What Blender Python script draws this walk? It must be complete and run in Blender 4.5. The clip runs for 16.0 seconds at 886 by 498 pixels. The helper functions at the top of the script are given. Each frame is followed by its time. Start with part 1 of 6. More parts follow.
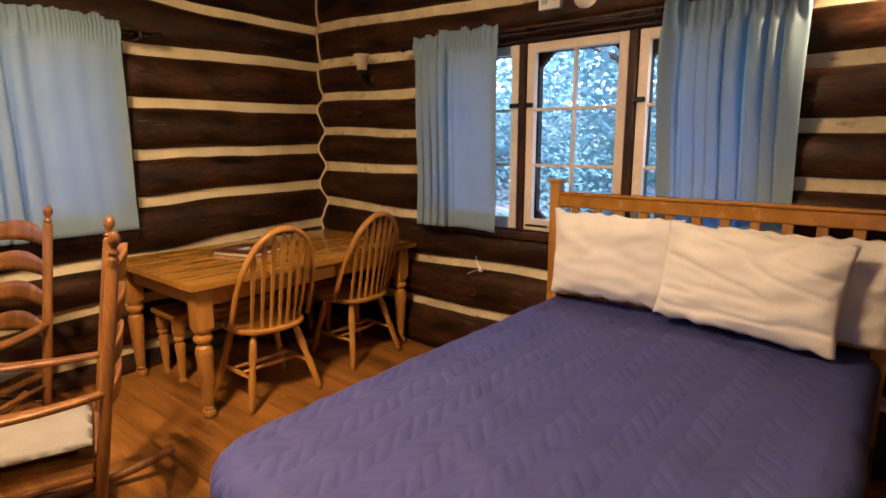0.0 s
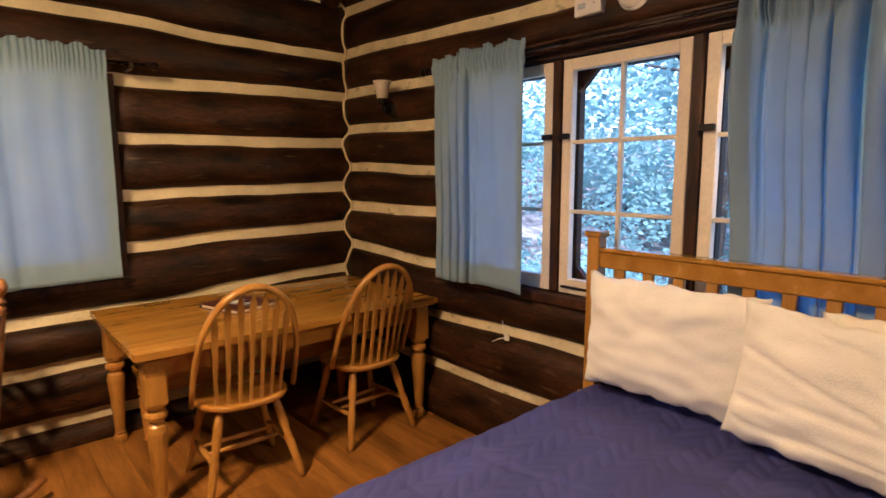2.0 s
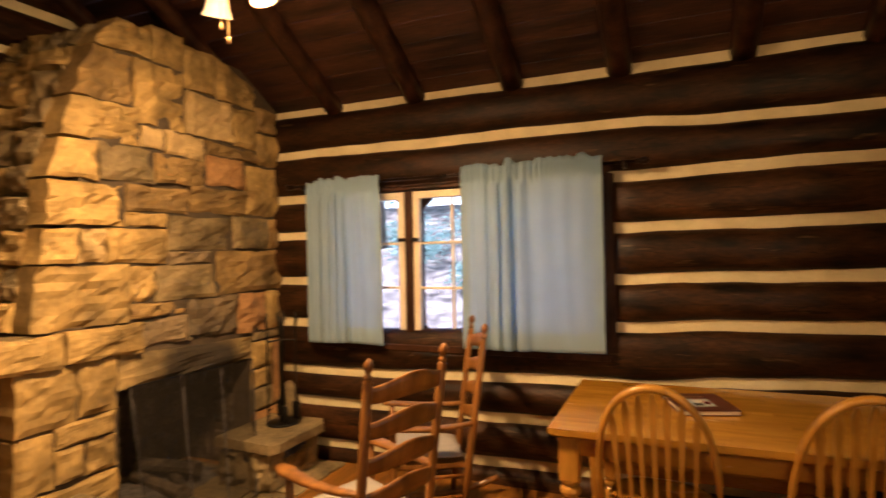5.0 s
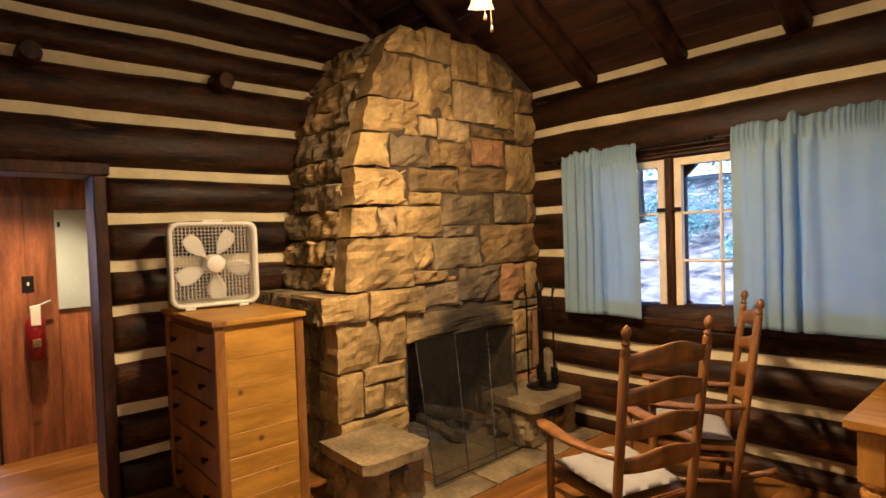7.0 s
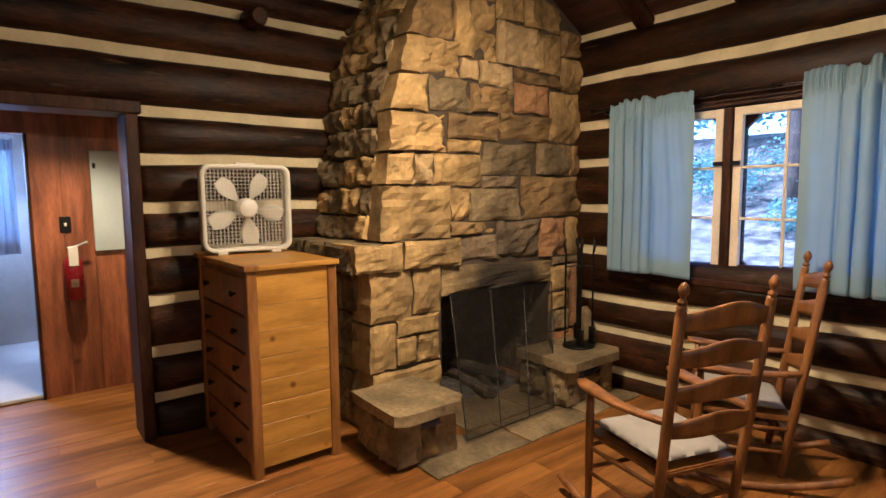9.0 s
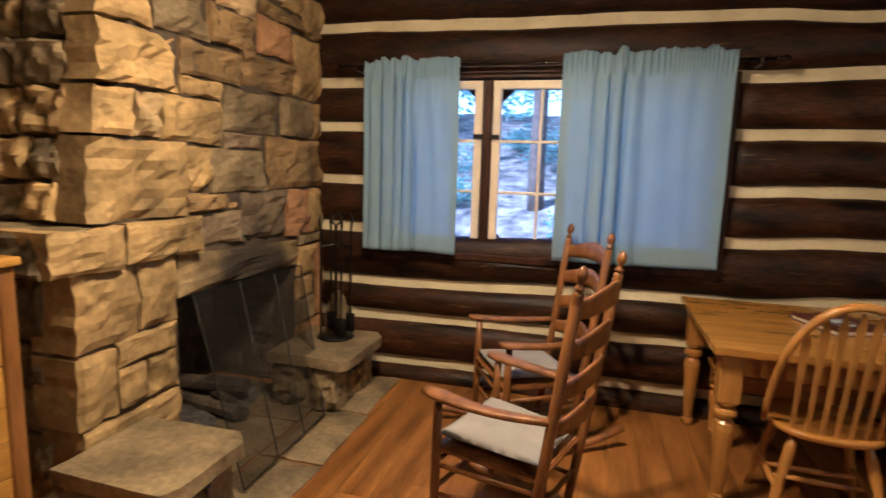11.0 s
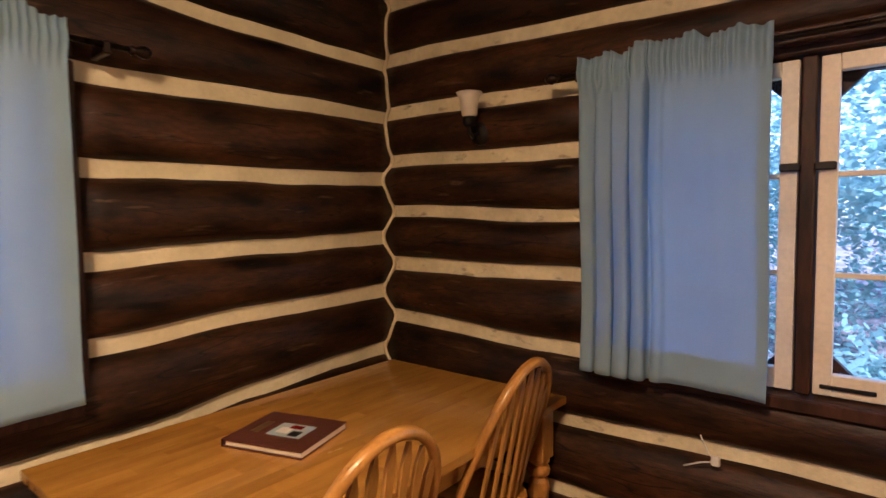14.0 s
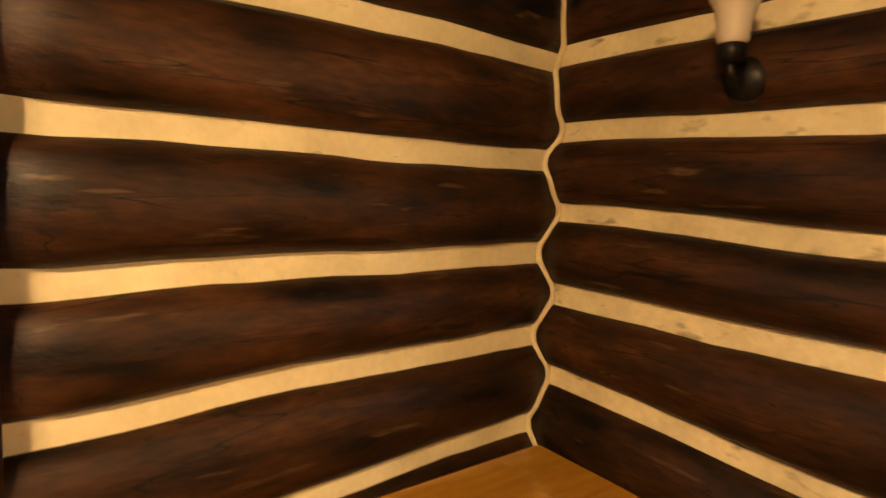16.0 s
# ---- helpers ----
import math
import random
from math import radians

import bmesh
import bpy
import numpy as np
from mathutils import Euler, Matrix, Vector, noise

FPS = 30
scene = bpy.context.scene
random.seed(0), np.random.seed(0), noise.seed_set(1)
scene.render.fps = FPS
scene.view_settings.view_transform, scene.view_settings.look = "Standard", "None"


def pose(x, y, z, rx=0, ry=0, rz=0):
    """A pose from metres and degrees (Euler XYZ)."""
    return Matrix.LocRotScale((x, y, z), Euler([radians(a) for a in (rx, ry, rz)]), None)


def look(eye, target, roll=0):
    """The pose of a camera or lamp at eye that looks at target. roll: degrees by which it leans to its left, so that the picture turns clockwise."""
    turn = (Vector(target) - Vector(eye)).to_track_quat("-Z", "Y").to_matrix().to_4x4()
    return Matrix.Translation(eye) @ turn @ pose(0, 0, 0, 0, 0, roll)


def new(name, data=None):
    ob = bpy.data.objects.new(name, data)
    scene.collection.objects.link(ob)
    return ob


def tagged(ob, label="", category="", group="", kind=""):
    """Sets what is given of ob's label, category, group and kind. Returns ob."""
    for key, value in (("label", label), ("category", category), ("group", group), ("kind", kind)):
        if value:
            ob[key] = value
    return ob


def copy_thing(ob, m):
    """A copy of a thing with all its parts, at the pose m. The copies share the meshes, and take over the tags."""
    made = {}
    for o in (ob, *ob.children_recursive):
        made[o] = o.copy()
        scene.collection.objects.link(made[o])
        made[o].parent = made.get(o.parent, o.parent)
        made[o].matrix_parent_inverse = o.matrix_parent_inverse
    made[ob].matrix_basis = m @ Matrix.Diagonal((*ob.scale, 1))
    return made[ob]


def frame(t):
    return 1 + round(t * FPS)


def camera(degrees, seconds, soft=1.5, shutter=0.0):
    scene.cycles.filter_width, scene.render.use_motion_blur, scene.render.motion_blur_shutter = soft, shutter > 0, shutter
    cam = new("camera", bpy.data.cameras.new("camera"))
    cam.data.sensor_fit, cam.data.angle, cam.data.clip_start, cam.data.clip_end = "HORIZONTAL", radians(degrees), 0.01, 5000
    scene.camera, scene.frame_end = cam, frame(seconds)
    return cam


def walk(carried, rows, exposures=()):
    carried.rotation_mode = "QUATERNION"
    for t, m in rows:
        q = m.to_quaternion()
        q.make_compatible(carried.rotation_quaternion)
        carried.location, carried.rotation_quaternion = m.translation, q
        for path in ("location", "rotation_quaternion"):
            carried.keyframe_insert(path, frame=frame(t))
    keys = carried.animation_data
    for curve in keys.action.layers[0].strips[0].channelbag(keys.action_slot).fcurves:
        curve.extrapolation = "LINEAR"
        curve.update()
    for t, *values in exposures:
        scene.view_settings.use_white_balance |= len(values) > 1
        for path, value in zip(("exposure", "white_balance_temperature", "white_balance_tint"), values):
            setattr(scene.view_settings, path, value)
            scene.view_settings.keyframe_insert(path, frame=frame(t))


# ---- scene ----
cam = camera(76.9, 16.0, soft=1.5, shutter=0.35)
PATH = [
    (0, (-2.984, -3.798, 1.457), (-1.476, -2.538, 1.085), -0.1),
    (0.5, (-2.896, -3.83, 1.463), (-1.45, -2.476, 1.186), -0.0),
    (1, (-2.708, -3.786, 1.472), (-1.401, -2.3, 1.186), -0.5),
    (1.5, (-2.504, -3.691, 1.505), (-1.256, -2.157, 1.207), -0.8),
    (2, (-2.215, -3.648, 1.511), (-0.92, -2.148, 1.241), -0.2),
    (2.5, (-1.901, -3.74, 1.538), (-0.844, -2.055, 1.327), 1.5),
    (3, (-1.623, -3.704, 1.548), (-0.608, -1.988, 1.39), 3.7),
    (3.5, (-1.43, -3.663, 1.57), (-0.694, -1.804, 1.497), 2.5),
    (4, (-1.238, -3.668, 1.568), (-1.219, -1.668, 1.532), 1.2),
    (4.5, (-1.193, -3.698, 1.594), (-1.409, -1.71, 1.572), -0.9),
    (5, (-1.152, -3.69, 1.59), (-1.925, -1.845, 1.598), -1.2),
    (5.2, (-1.122, -3.707, 1.573), (-2.094, -1.959, 1.582), -1.0),
    (7.3, (-1.1, -3.79, 1.556), (-2.653, -2.531, 1.484), -1.9),
    (7.5, (-1.095, -3.798, 1.554), (-2.693, -2.599, 1.466), -1.7),
    (8, (-1.082, -3.782, 1.534), (-2.726, -2.65, 1.423), -1.0),
    (8.2, (-1.079, -3.779, 1.528), (-2.72, -2.643, 1.395), -0.8),
    (10.5, (-2.015, -3.572, 1.467), (-2.986, -1.845, 1.199), 0.3),
    (11, (-2.254, -3.615, 1.474), (-2.771, -1.705, 1.186), 1.8),
    (11.5, (-2.444, -3.604, 1.478), (-2.532, -1.631, 1.168), 2.8),
    (12, (-2.529, -3.348, 1.527), (-2.333, -1.377, 1.248), 1.5),
    (12.5, (-2.579, -3.034, 1.531), (-1.798, -1.202, 1.348), 1.4),
    (13, (-2.551, -2.728, 1.559), (-1.216, -1.247, 1.406), 0.9),
    (13.5, (-2.365, -2.444, 1.543), (-0.943, -1.043, 1.421), -0.0),
    (14, (-2.201, -2.177, 1.542), (-0.654, -0.917, 1.415), -0.7),
    (14.5, (-2.049, -1.957, 1.581), (-0.409, -0.822, 1.424), -1.8),
    (15, (-1.807, -1.811, 1.572), (-0.387, -0.408, 1.441), -2.0),
    (15.5, (-1.536, -1.688, 1.54), (-0.36, -0.078, 1.386), 0.5),
    (16, (-1.469, -1.34, 1.598), (-0.27, 0.249, 1.407), 2.5),
]
EXPOSURES = [
    (0, 2.4, 5100, 29), (3.4, 2.4, 5100, 29), (4.2, 2.35, 5950, 34), (5.2, 2.38, 5950, 30), (7.3, 2.22, 4750, 23), (10.5, 2.1, 4350, 23),
    (12, 2.26, 4400, 24), (13.2, 2.28, 4600, 29), (14.5, 2.42, 5250, 36), (15.2, 2.85, 5900, 30), (16, 3.07, 5900, 25),
]
walk(cam, [(t, look(eye, target, roll)) for t, eye, target, roll in PATH], EXPOSURES)

# ---- light ----
world = bpy.data.worlds.new("sky")
scene.world = world
world.use_nodes = True
wn = world.node_tree
sky = wn.nodes.new("ShaderNodeTexSky")
sky.sky_type = "NISHITA"
sky.sun_disc = False
sky.sun_elevation, sky.sun_rotation = radians(54), radians(219)
wn.links.new(sky.outputs[0], wn.nodes["Background"].inputs[0])
wn.nodes["Background"].inputs[1].default_value = 0.15

LAMP = Vector((-2.78, -2.0, 2.70))          # light kit of the ceiling fan
WARM = (1, 0.62, 0.22)


def lamp(name, kind, at, energy, color, size, aim=None):
    data = bpy.data.lights.new(name, kind)
    data.energy, data.color = energy, color
    if kind == "AREA":
        data.size = size
    else:
        data.shadow_soft_size = size
    ob = new(name, data)
    ob.location = at
    if kind == "SPOT":
        data.spot_size, data.spot_blend = radians(165), 0.7
    if aim:
        ob.matrix_world = look(at, aim)
    return ob


sun_data = bpy.data.lights.new("sun", "SUN")
sun_data.energy, sun_data.angle, sun_data.color = 3.6, radians(4.0), (1, 0.99, 0.98)
sun = new("sun", sun_data)
sun.matrix_world = look((-8, -10, 18), (0, 0, 0))
SHADE_TURNS = (20, 140, 260)
for turn in SHADE_TURNS:
    d = Vector((math.cos(radians(turn)), math.sin(radians(turn)), 0))
    p = LAMP + d * 0.155 + Vector((0, 0, -0.01))
    lamp("fan_bulb", "SPOT", p, 29, WARM, 0.04, p - Vector((0, 0, 1)) + d * 0.35)
    lamp("fan_bulb_glow", "POINT", p, 3.6, WARM, 0.05)
hall_bulb = lamp("hall_bulb", "SPOT", (-5.60, -3.35, 2.3), 48, WARM, 0.05, (-5.60, -3.35, 0))
hall_bulb.data.spot_size = radians(110)
SCONCE_UNSEEN = Vector((-0.137, -3.93, 2.14))    # bulb of an unseen sconce, added beyond the bed to brighten it
lamp("unseen_sconce_bulb", "POINT", SCONCE_UNSEEN, 18, WARM, 0.045)


# ---- materials ----
def mat(name, rgb, rough=0.6, scale=6.0, vary=0.35, bump=0.2, stretch=(1, 1, 1), fine=60.0, metal=0.0, second=None,
        coords="Object", per_object=0.0, clear=0.0):
    """A surface whose colour drifts at two scales, with relief of its own grain."""
    m = bpy.data.materials.new(name)
    m.use_nodes = True
    nt = m.node_tree
    b = nt.nodes["Principled BSDF"]
    b.inputs["Metallic"].default_value = metal
    b.inputs["Coat Weight"].default_value = clear
    tc = nt.nodes.new("ShaderNodeTexCoord")
    mp = nt.nodes.new("ShaderNodeMapping")
    mp.inputs["Scale"].default_value = stretch
    nt.links.new(tc.outputs[coords], mp.inputs[0])
    info = nt.nodes.new("ShaderNodeObjectInfo")
    shift = nt.nodes.new("ShaderNodeVectorMath")
    shift.operation = "MULTIPLY_ADD"
    comb = nt.nodes.new("ShaderNodeCombineXYZ")
    for i in range(3):
        nt.links.new(info.outputs["Random"], comb.inputs[i])
    nt.links.new(comb.outputs[0], shift.inputs[0])
    shift.inputs[1].default_value = (7.3, 13.1, 5.7)
    nt.links.new(mp.outputs[0], shift.inputs[2])
    big = nt.nodes.new("ShaderNodeTexNoise")
    big.inputs["Scale"].default_value, big.inputs["Detail"].default_value = scale, 5
    tiny = nt.nodes.new("ShaderNodeTexNoise")
    tiny.inputs["Scale"].default_value, tiny.inputs["Detail"].default_value = fine, 4
    for n in (big, tiny):
        nt.links.new(shift.outputs[0], n.inputs["Vector"])
    ramp = nt.nodes.new("ShaderNodeValToRGB")
    lo = [c * (1 - vary) for c in rgb]
    hi = [min(1, c * (1 + vary)) for c in (second or rgb)]
    ramp.color_ramp.elements[0].position, ramp.color_ramp.elements[1].position = 0.3, 0.7
    ramp.color_ramp.elements[0].color, ramp.color_ramp.elements[1].color = (*lo, 1), (*hi, 1)
    nt.links.new(big.outputs["Fac"], ramp.inputs[0])
    mix = nt.nodes.new("ShaderNodeMixRGB")
    mix.blend_type = "MULTIPLY"
    mix.inputs[0].default_value = min(1, vary * 1.6)
    nt.links.new(ramp.outputs[0], mix.inputs[1])
    r2 = nt.nodes.new("ShaderNodeValToRGB")
    r2.color_ramp.elements[0].position, r2.color_ramp.elements[1].position = 0.3, 0.65
    r2.color_ramp.elements[0].color, r2.color_ramp.elements[1].color = (0.45, 0.45, 0.45, 1), (1.1, 1.1, 1.1, 1)
    nt.links.new(tiny.outputs["Fac"], r2.inputs[0])
    nt.links.new(r2.outputs[0], mix.inputs[2])
    last = mix.outputs[0]
    if per_object:
        hsv = nt.nodes.new("ShaderNodeHueSaturation")
        mr = nt.nodes.new("ShaderNodeMapRange")
        mr.inputs["To Min"].default_value, mr.inputs["To Max"].default_value = 1 - per_object, 1 + per_object
        nt.links.new(info.outputs["Random"], mr.inputs["Value"])
        nt.links.new(mr.outputs[0], hsv.inputs["Value"])
        nt.links.new(last, hsv.inputs["Color"])
        last = hsv.outputs[0]
    nt.links.new(last, b.inputs["Base Color"])
    rr = nt.nodes.new("ShaderNodeMapRange")
    rr.inputs["To Min"].default_value, rr.inputs["To Max"].default_value = max(0.02, rough - 0.12), min(1, rough + 0.12)
    nt.links.new(big.outputs["Fac"], rr.inputs["Value"])
    nt.links.new(rr.outputs[0], b.inputs["Roughness"])
    if bump:
        bp = nt.nodes.new("ShaderNodeBump")
        bp.inputs["Strength"].default_value, bp.inputs["Distance"].default_value = bump, 0.006
        add = nt.nodes.new("ShaderNodeMath")
        nt.links.new(big.outputs["Fac"], add.inputs[0])
        nt.links.new(tiny.outputs["Fac"], add.inputs[1])
        nt.links.new(add.outputs[0], bp.inputs["Height"])
        nt.links.new(bp.outputs[0], b.inputs["Normal"])
    return m


LOG = mat("stained_log", (0.0085, 0.0038, 0.0015), 0.5, 5, 0.6, 0.5, (0.7, 2.2, 2.2), 26, second=(0.044, 0.0165, 0.0042), per_object=0.28)
TIMBER = mat("dark_timber", (0.024, 0.0085, 0.0035), 0.5, 5, 0.5, 0.4, (2.2, 2.2, 0.5), 30, second=(0.052, 0.020, 0.0075))
CHINK = mat("chinking_mortar", (0.66, 0.575, 0.33), 0.85, 5, 0.07, 0.35, fine=45, second=(0.74, 0.655, 0.40))
BOARD = mat("ceiling_board", (0.020, 0.0078, 0.0036), 0.55, 4, 0.5, 0.3, (0.4, 3, 3), 30, second=(0.056, 0.02, 0.008))
FLOOR = mat("floor_board", (0.195, 0.077, 0.008), 0.36, 4, 0.26, 0.12, (3, 0.35, 1), 28, second=(0.31, 0.137, 0.013), per_object=0.14)
OAK = mat("honey_oak", (0.39, 0.183, 0.014), 0.33, 4, 0.16, 0.08, (4, 4, 0.6), 40, second=(0.47, 0.235, 0.022), clear=0.2)
OAK_X = mat("honey_oak_lengthwise", (0.36, 0.165, 0.009), 0.24, 3, 0.08, 0.02, (0.9, 4, 4), 22, second=(0.44, 0.21, 0.014), clear=0.3, per_object=0.07)
STAVE = mat("oak_stave", (0.37, 0.17, 0.008), 0.22, 4, 0.06, 0.015, (0.9, 4, 4), 22, second=(0.45, 0.22, 0.012), clear=0.25, per_object=0.11)
# browner posts and cleats; the drawers' shade is put into this brown too
PINE_D = mat("brown_and_shaded_pine", (0.20, 0.082, 0.008), 0.45, 4, 0.25, 0.1, (4, 4, 0.6), 30, second=(0.28, 0.125, 0.014), per_object=0.1)
PINE = mat("knotty_pine", (0.38, 0.19, 0.008), 0.42, 4, 0.16, 0.08, (4, 0.6, 4), 30, second=(0.48, 0.255, 0.014), clear=0.02, per_object=0.1)
WALNUT = mat("rocker_wood", (0.18, 0.072, 0.010), 0.38, 4, 0.3, 0.1, (4, 4, 0.6), 40, second=(0.25, 0.108, 0.016), clear=0.1)
CUSHION = mat("cushion_cloth", (0.33, 0.31, 0.28), 0.9, 8, 0.12, 0.5, fine=220)
CURTAIN = mat("curtain_cloth", (0.41, 0.535, 0.60), 0.9, 5, 0.08, 0.35, fine=260)
HEM = mat("curtain_hem", (0.40, 0.52, 0.56), 0.9, 5, 0.08, 0.35, fine=260)
QUILT = mat("quilt_cloth", (0.056, 0.062, 0.24), 0.75, 5, 0.15, 0.3, fine=240)
PILLOW = mat("pillow_cotton", (0.86, 0.83, 0.74), 0.85, 5, 0.06, 0.35, fine=200)
CREAM = mat("cream_paint", (0.74, 0.64, 0.46), 0.45, 5, 0.1, 0.12, fine=60)
WHITE = mat("white_plastic", (0.72, 0.70, 0.62), 0.45, 5, 0.06, 0.05)
STONE = mat("sandstone", (0.275, 0.185, 0.055), 0.8, 5, 0.30, 0.9, fine=28, second=(0.41, 0.28, 0.088), per_object=0.18)
STONE_L = mat("pale_sandstone", (0.34, 0.245, 0.10), 0.8, 5, 0.25, 0.8, fine=30, second=(0.45, 0.33, 0.14), per_object=0.12)
STONE_B = mat("brown_sandstone", (0.20, 0.13, 0.040), 0.8, 4, 0.32, 0.9, fine=28, second=(0.29, 0.19, 0.06), per_object=0.15)
STONE_G = mat("grey_sandstone", (0.155, 0.115, 0.048), 0.8, 4, 0.35, 0.8, fine=35, second=(0.235, 0.178, 0.08), per_object=0.22)
STONE_D = mat("dark_sandstone", (0.10, 0.075, 0.038), 0.8, 4, 0.35, 0.9, fine=35, second=(0.17, 0.125, 0.065), per_object=0.15)
STONE_R = mat("rusty_sandstone", (0.29, 0.145, 0.045), 0.8, 4, 0.3, 0.7, fine=35, second=(0.36, 0.20, 0.07), per_object=0.12)
# shadow under the seat capstones, put into a blue-black stone colour
UNDERCUT_SHADOW = mat("blue_black_undercut_shadow", (0.018, 0.021, 0.035), 0.55, 5, 0.3, 0.5, fine=30, second=(0.045, 0.05, 0.075))
SOOT = mat("sooty_stone", (0.026, 0.021, 0.015), 0.85, 5, 0.55, 0.9, fine=40, second=(0.11, 0.085, 0.055), per_object=0.2)
FIREBRICK = mat("scorched_brick", (0.04, 0.031, 0.02), 0.9, 5, 0.5, 0.8, fine=40, second=(0.12, 0.09, 0.055), per_object=0.3)
MORTAR = mat("stone_mortar", (0.075, 0.055, 0.032), 0.9, 9, 0.3, 0.6)
BLACK = mat("black_iron", (0.012, 0.011, 0.010), 0.45, 8, 0.3, 0.2, metal=0.6)
BRONZE = mat("dark_bronze", (0.03, 0.02, 0.015), 0.3, 8, 0.3, 0.1, metal=0.8)
PANEL = mat("varnished_panel", (0.19, 0.065, 0.02), 0.35, 4, 0.35, 0.15, (4, 4, 0.5), 35, second=(0.28, 0.10, 0.03), clear=0.3, per_object=0.15)
METAL = mat("grey_enamel", (0.40, 0.47, 0.48), 0.45, 4, 0.06, 0.03)
RED = mat("red_enamel", (0.20, 0.009, 0.008), 0.3, 5, 0.1, 0.02)
ASH = mat("ash", (0.12, 0.11, 0.10), 0.95, 12, 0.5, 0.8)
TILE = mat("grey_tile", (0.22, 0.23, 0.22), 0.35, 6, 0.3, 0.1)
PALE = mat("pale_floor", (0.55, 0.55, 0.52), 0.4, 5, 0.08, 0.05)
LEATHER = mat("brown_cover", (0.10, 0.03, 0.015), 0.45, 9, 0.25, 0.2)
BRASS = mat("brass", (0.45, 0.33, 0.16), 0.3, 9, 0.2, 0.05, metal=0.9)
EARTH = mat("leaf_litter", (0.055, 0.05, 0.046), 0.95, 3, 0.6, 0.8, fine=9, second=(0.17, 0.155, 0.14))
BARK = mat("bark", (0.10, 0.075, 0.055), 0.9, 6, 0.5, 0.9, (4, 4, 0.7), 25)
LEAF = mat("foliage", (0.12, 0.20, 0.17), 0.85, 2, 0.25, 0.0, second=(0.15, 0.24, 0.21), per_object=0.2)


def pane_glass(name):
    m = bpy.data.materials.new(name)
    m.use_nodes = True
    nt = m.node_tree
    out = nt.nodes["Material Output"]
    nt.nodes.remove(nt.nodes["Principled BSDF"])
    tr = nt.nodes.new("ShaderNodeBsdfTransparent")
    gl = nt.nodes.new("ShaderNodeBsdfGlossy")
    gl.inputs["Roughness"].default_value = 0.01
    lw = nt.nodes.new("ShaderNodeLayerWeight")
    lw.inputs[0].default_value = 0.5
    pw = nt.nodes.new("ShaderNodeMath")
    pw.operation = "POWER"
    pw.inputs[1].default_value = 4.0
    nt.links.new(lw.outputs["Facing"], pw.inputs[0])
    fr = nt.nodes.new("ShaderNodeMath")
    fr.operation = "MULTIPLY_ADD"
    fr.inputs[1].default_value, fr.inputs[2].default_value = 0.6, 0.03
    nt.links.new(pw.outputs[0], fr.inputs[0])
    mx = nt.nodes.new("ShaderNodeMixShader")
    nt.links.new(fr.outputs[0], mx.inputs[0])
    nt.links.new(tr.outputs[0], mx.inputs[1])
    nt.links.new(gl.outputs[0], mx.inputs[2])
    nt.links.new(mx.outputs[0], out.inputs[0])
    return m


GLASS = pane_glass("window_glass")


def frosted(name, rgb, emit):
    m = bpy.data.materials.new(name)
    m.use_nodes = True
    b = m.node_tree.nodes["Principled BSDF"]
    b.inputs["Base Color"].default_value = (*rgb, 1)
    b.inputs["Roughness"].default_value = 0.4
    b.inputs["Emission Color"].default_value = (1, 0.66, 0.32, 1)
    b.inputs["Emission Strength"].default_value = emit
    return m


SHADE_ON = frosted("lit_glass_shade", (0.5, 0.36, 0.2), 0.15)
SHADE_OFF = frosted("frosted_glass_shade", (0.62, 0.55, 0.42), 0.0)


def cloth_through(m, amount, rgb):
    """Lets part of the light through a cloth."""
    nt = m.node_tree
    b = nt.nodes["Principled BSDF"]
    out = nt.nodes["Material Output"]
    tl = nt.nodes.new("ShaderNodeBsdfTranslucent")
    tl.inputs[0].default_value = (*rgb, 1)
    mx = nt.nodes.new("ShaderNodeMixShader")
    mx.inputs[0].default_value = amount
    nt.links.new(b.outputs[0], mx.inputs[1])
    nt.links.new(tl.outputs[0], mx.inputs[2])
    nt.links.new(mx.outputs[0], out.inputs[0])


cloth_through(CURTAIN, 0.5, (0.43, 0.71, 0.95))
BATH_CLOTH = mat("bath_curtain_cloth", (0.60, 0.66, 0.70), 0.9, 5, 0.08, 0.3, fine=260)
cloth_through(BATH_CLOTH, 0.3, (0.70, 0.80, 0.95))
cloth_through(LEAF, 0.55, (0.34, 0.54, 0.52))


def knots(m, scale, rgb):
    """Scatters dark round knots over a wood."""
    nt = m.node_tree
    b = nt.nodes["Principled BSDF"]
    old = b.inputs["Base Color"].links[0].from_socket
    tc = nt.nodes.new("ShaderNodeTexCoord")
    vo = nt.nodes.new("ShaderNodeTexVoronoi")
    vo.inputs["Scale"].default_value = scale
    nt.links.new(tc.outputs["Object"], vo.inputs["Vector"])
    rp = nt.nodes.new("ShaderNodeValToRGB")
    rp.color_ramp.elements[0].position, rp.color_ramp.elements[1].position = 0.05, 0.13
    rp.color_ramp.elements[0].color, rp.color_ramp.elements[1].color = (1, 1, 1, 1), (0, 0, 0, 1)
    nt.links.new(vo.outputs["Distance"], rp.inputs[0])
    mx = nt.nodes.new("ShaderNodeMixRGB")
    mx.inputs[2].default_value = (*rgb, 1)
    nt.links.new(rp.outputs[0], mx.inputs[0])
    nt.links.new(old, mx.inputs[1])
    nt.links.new(mx.outputs[0], b.inputs["Base Color"])


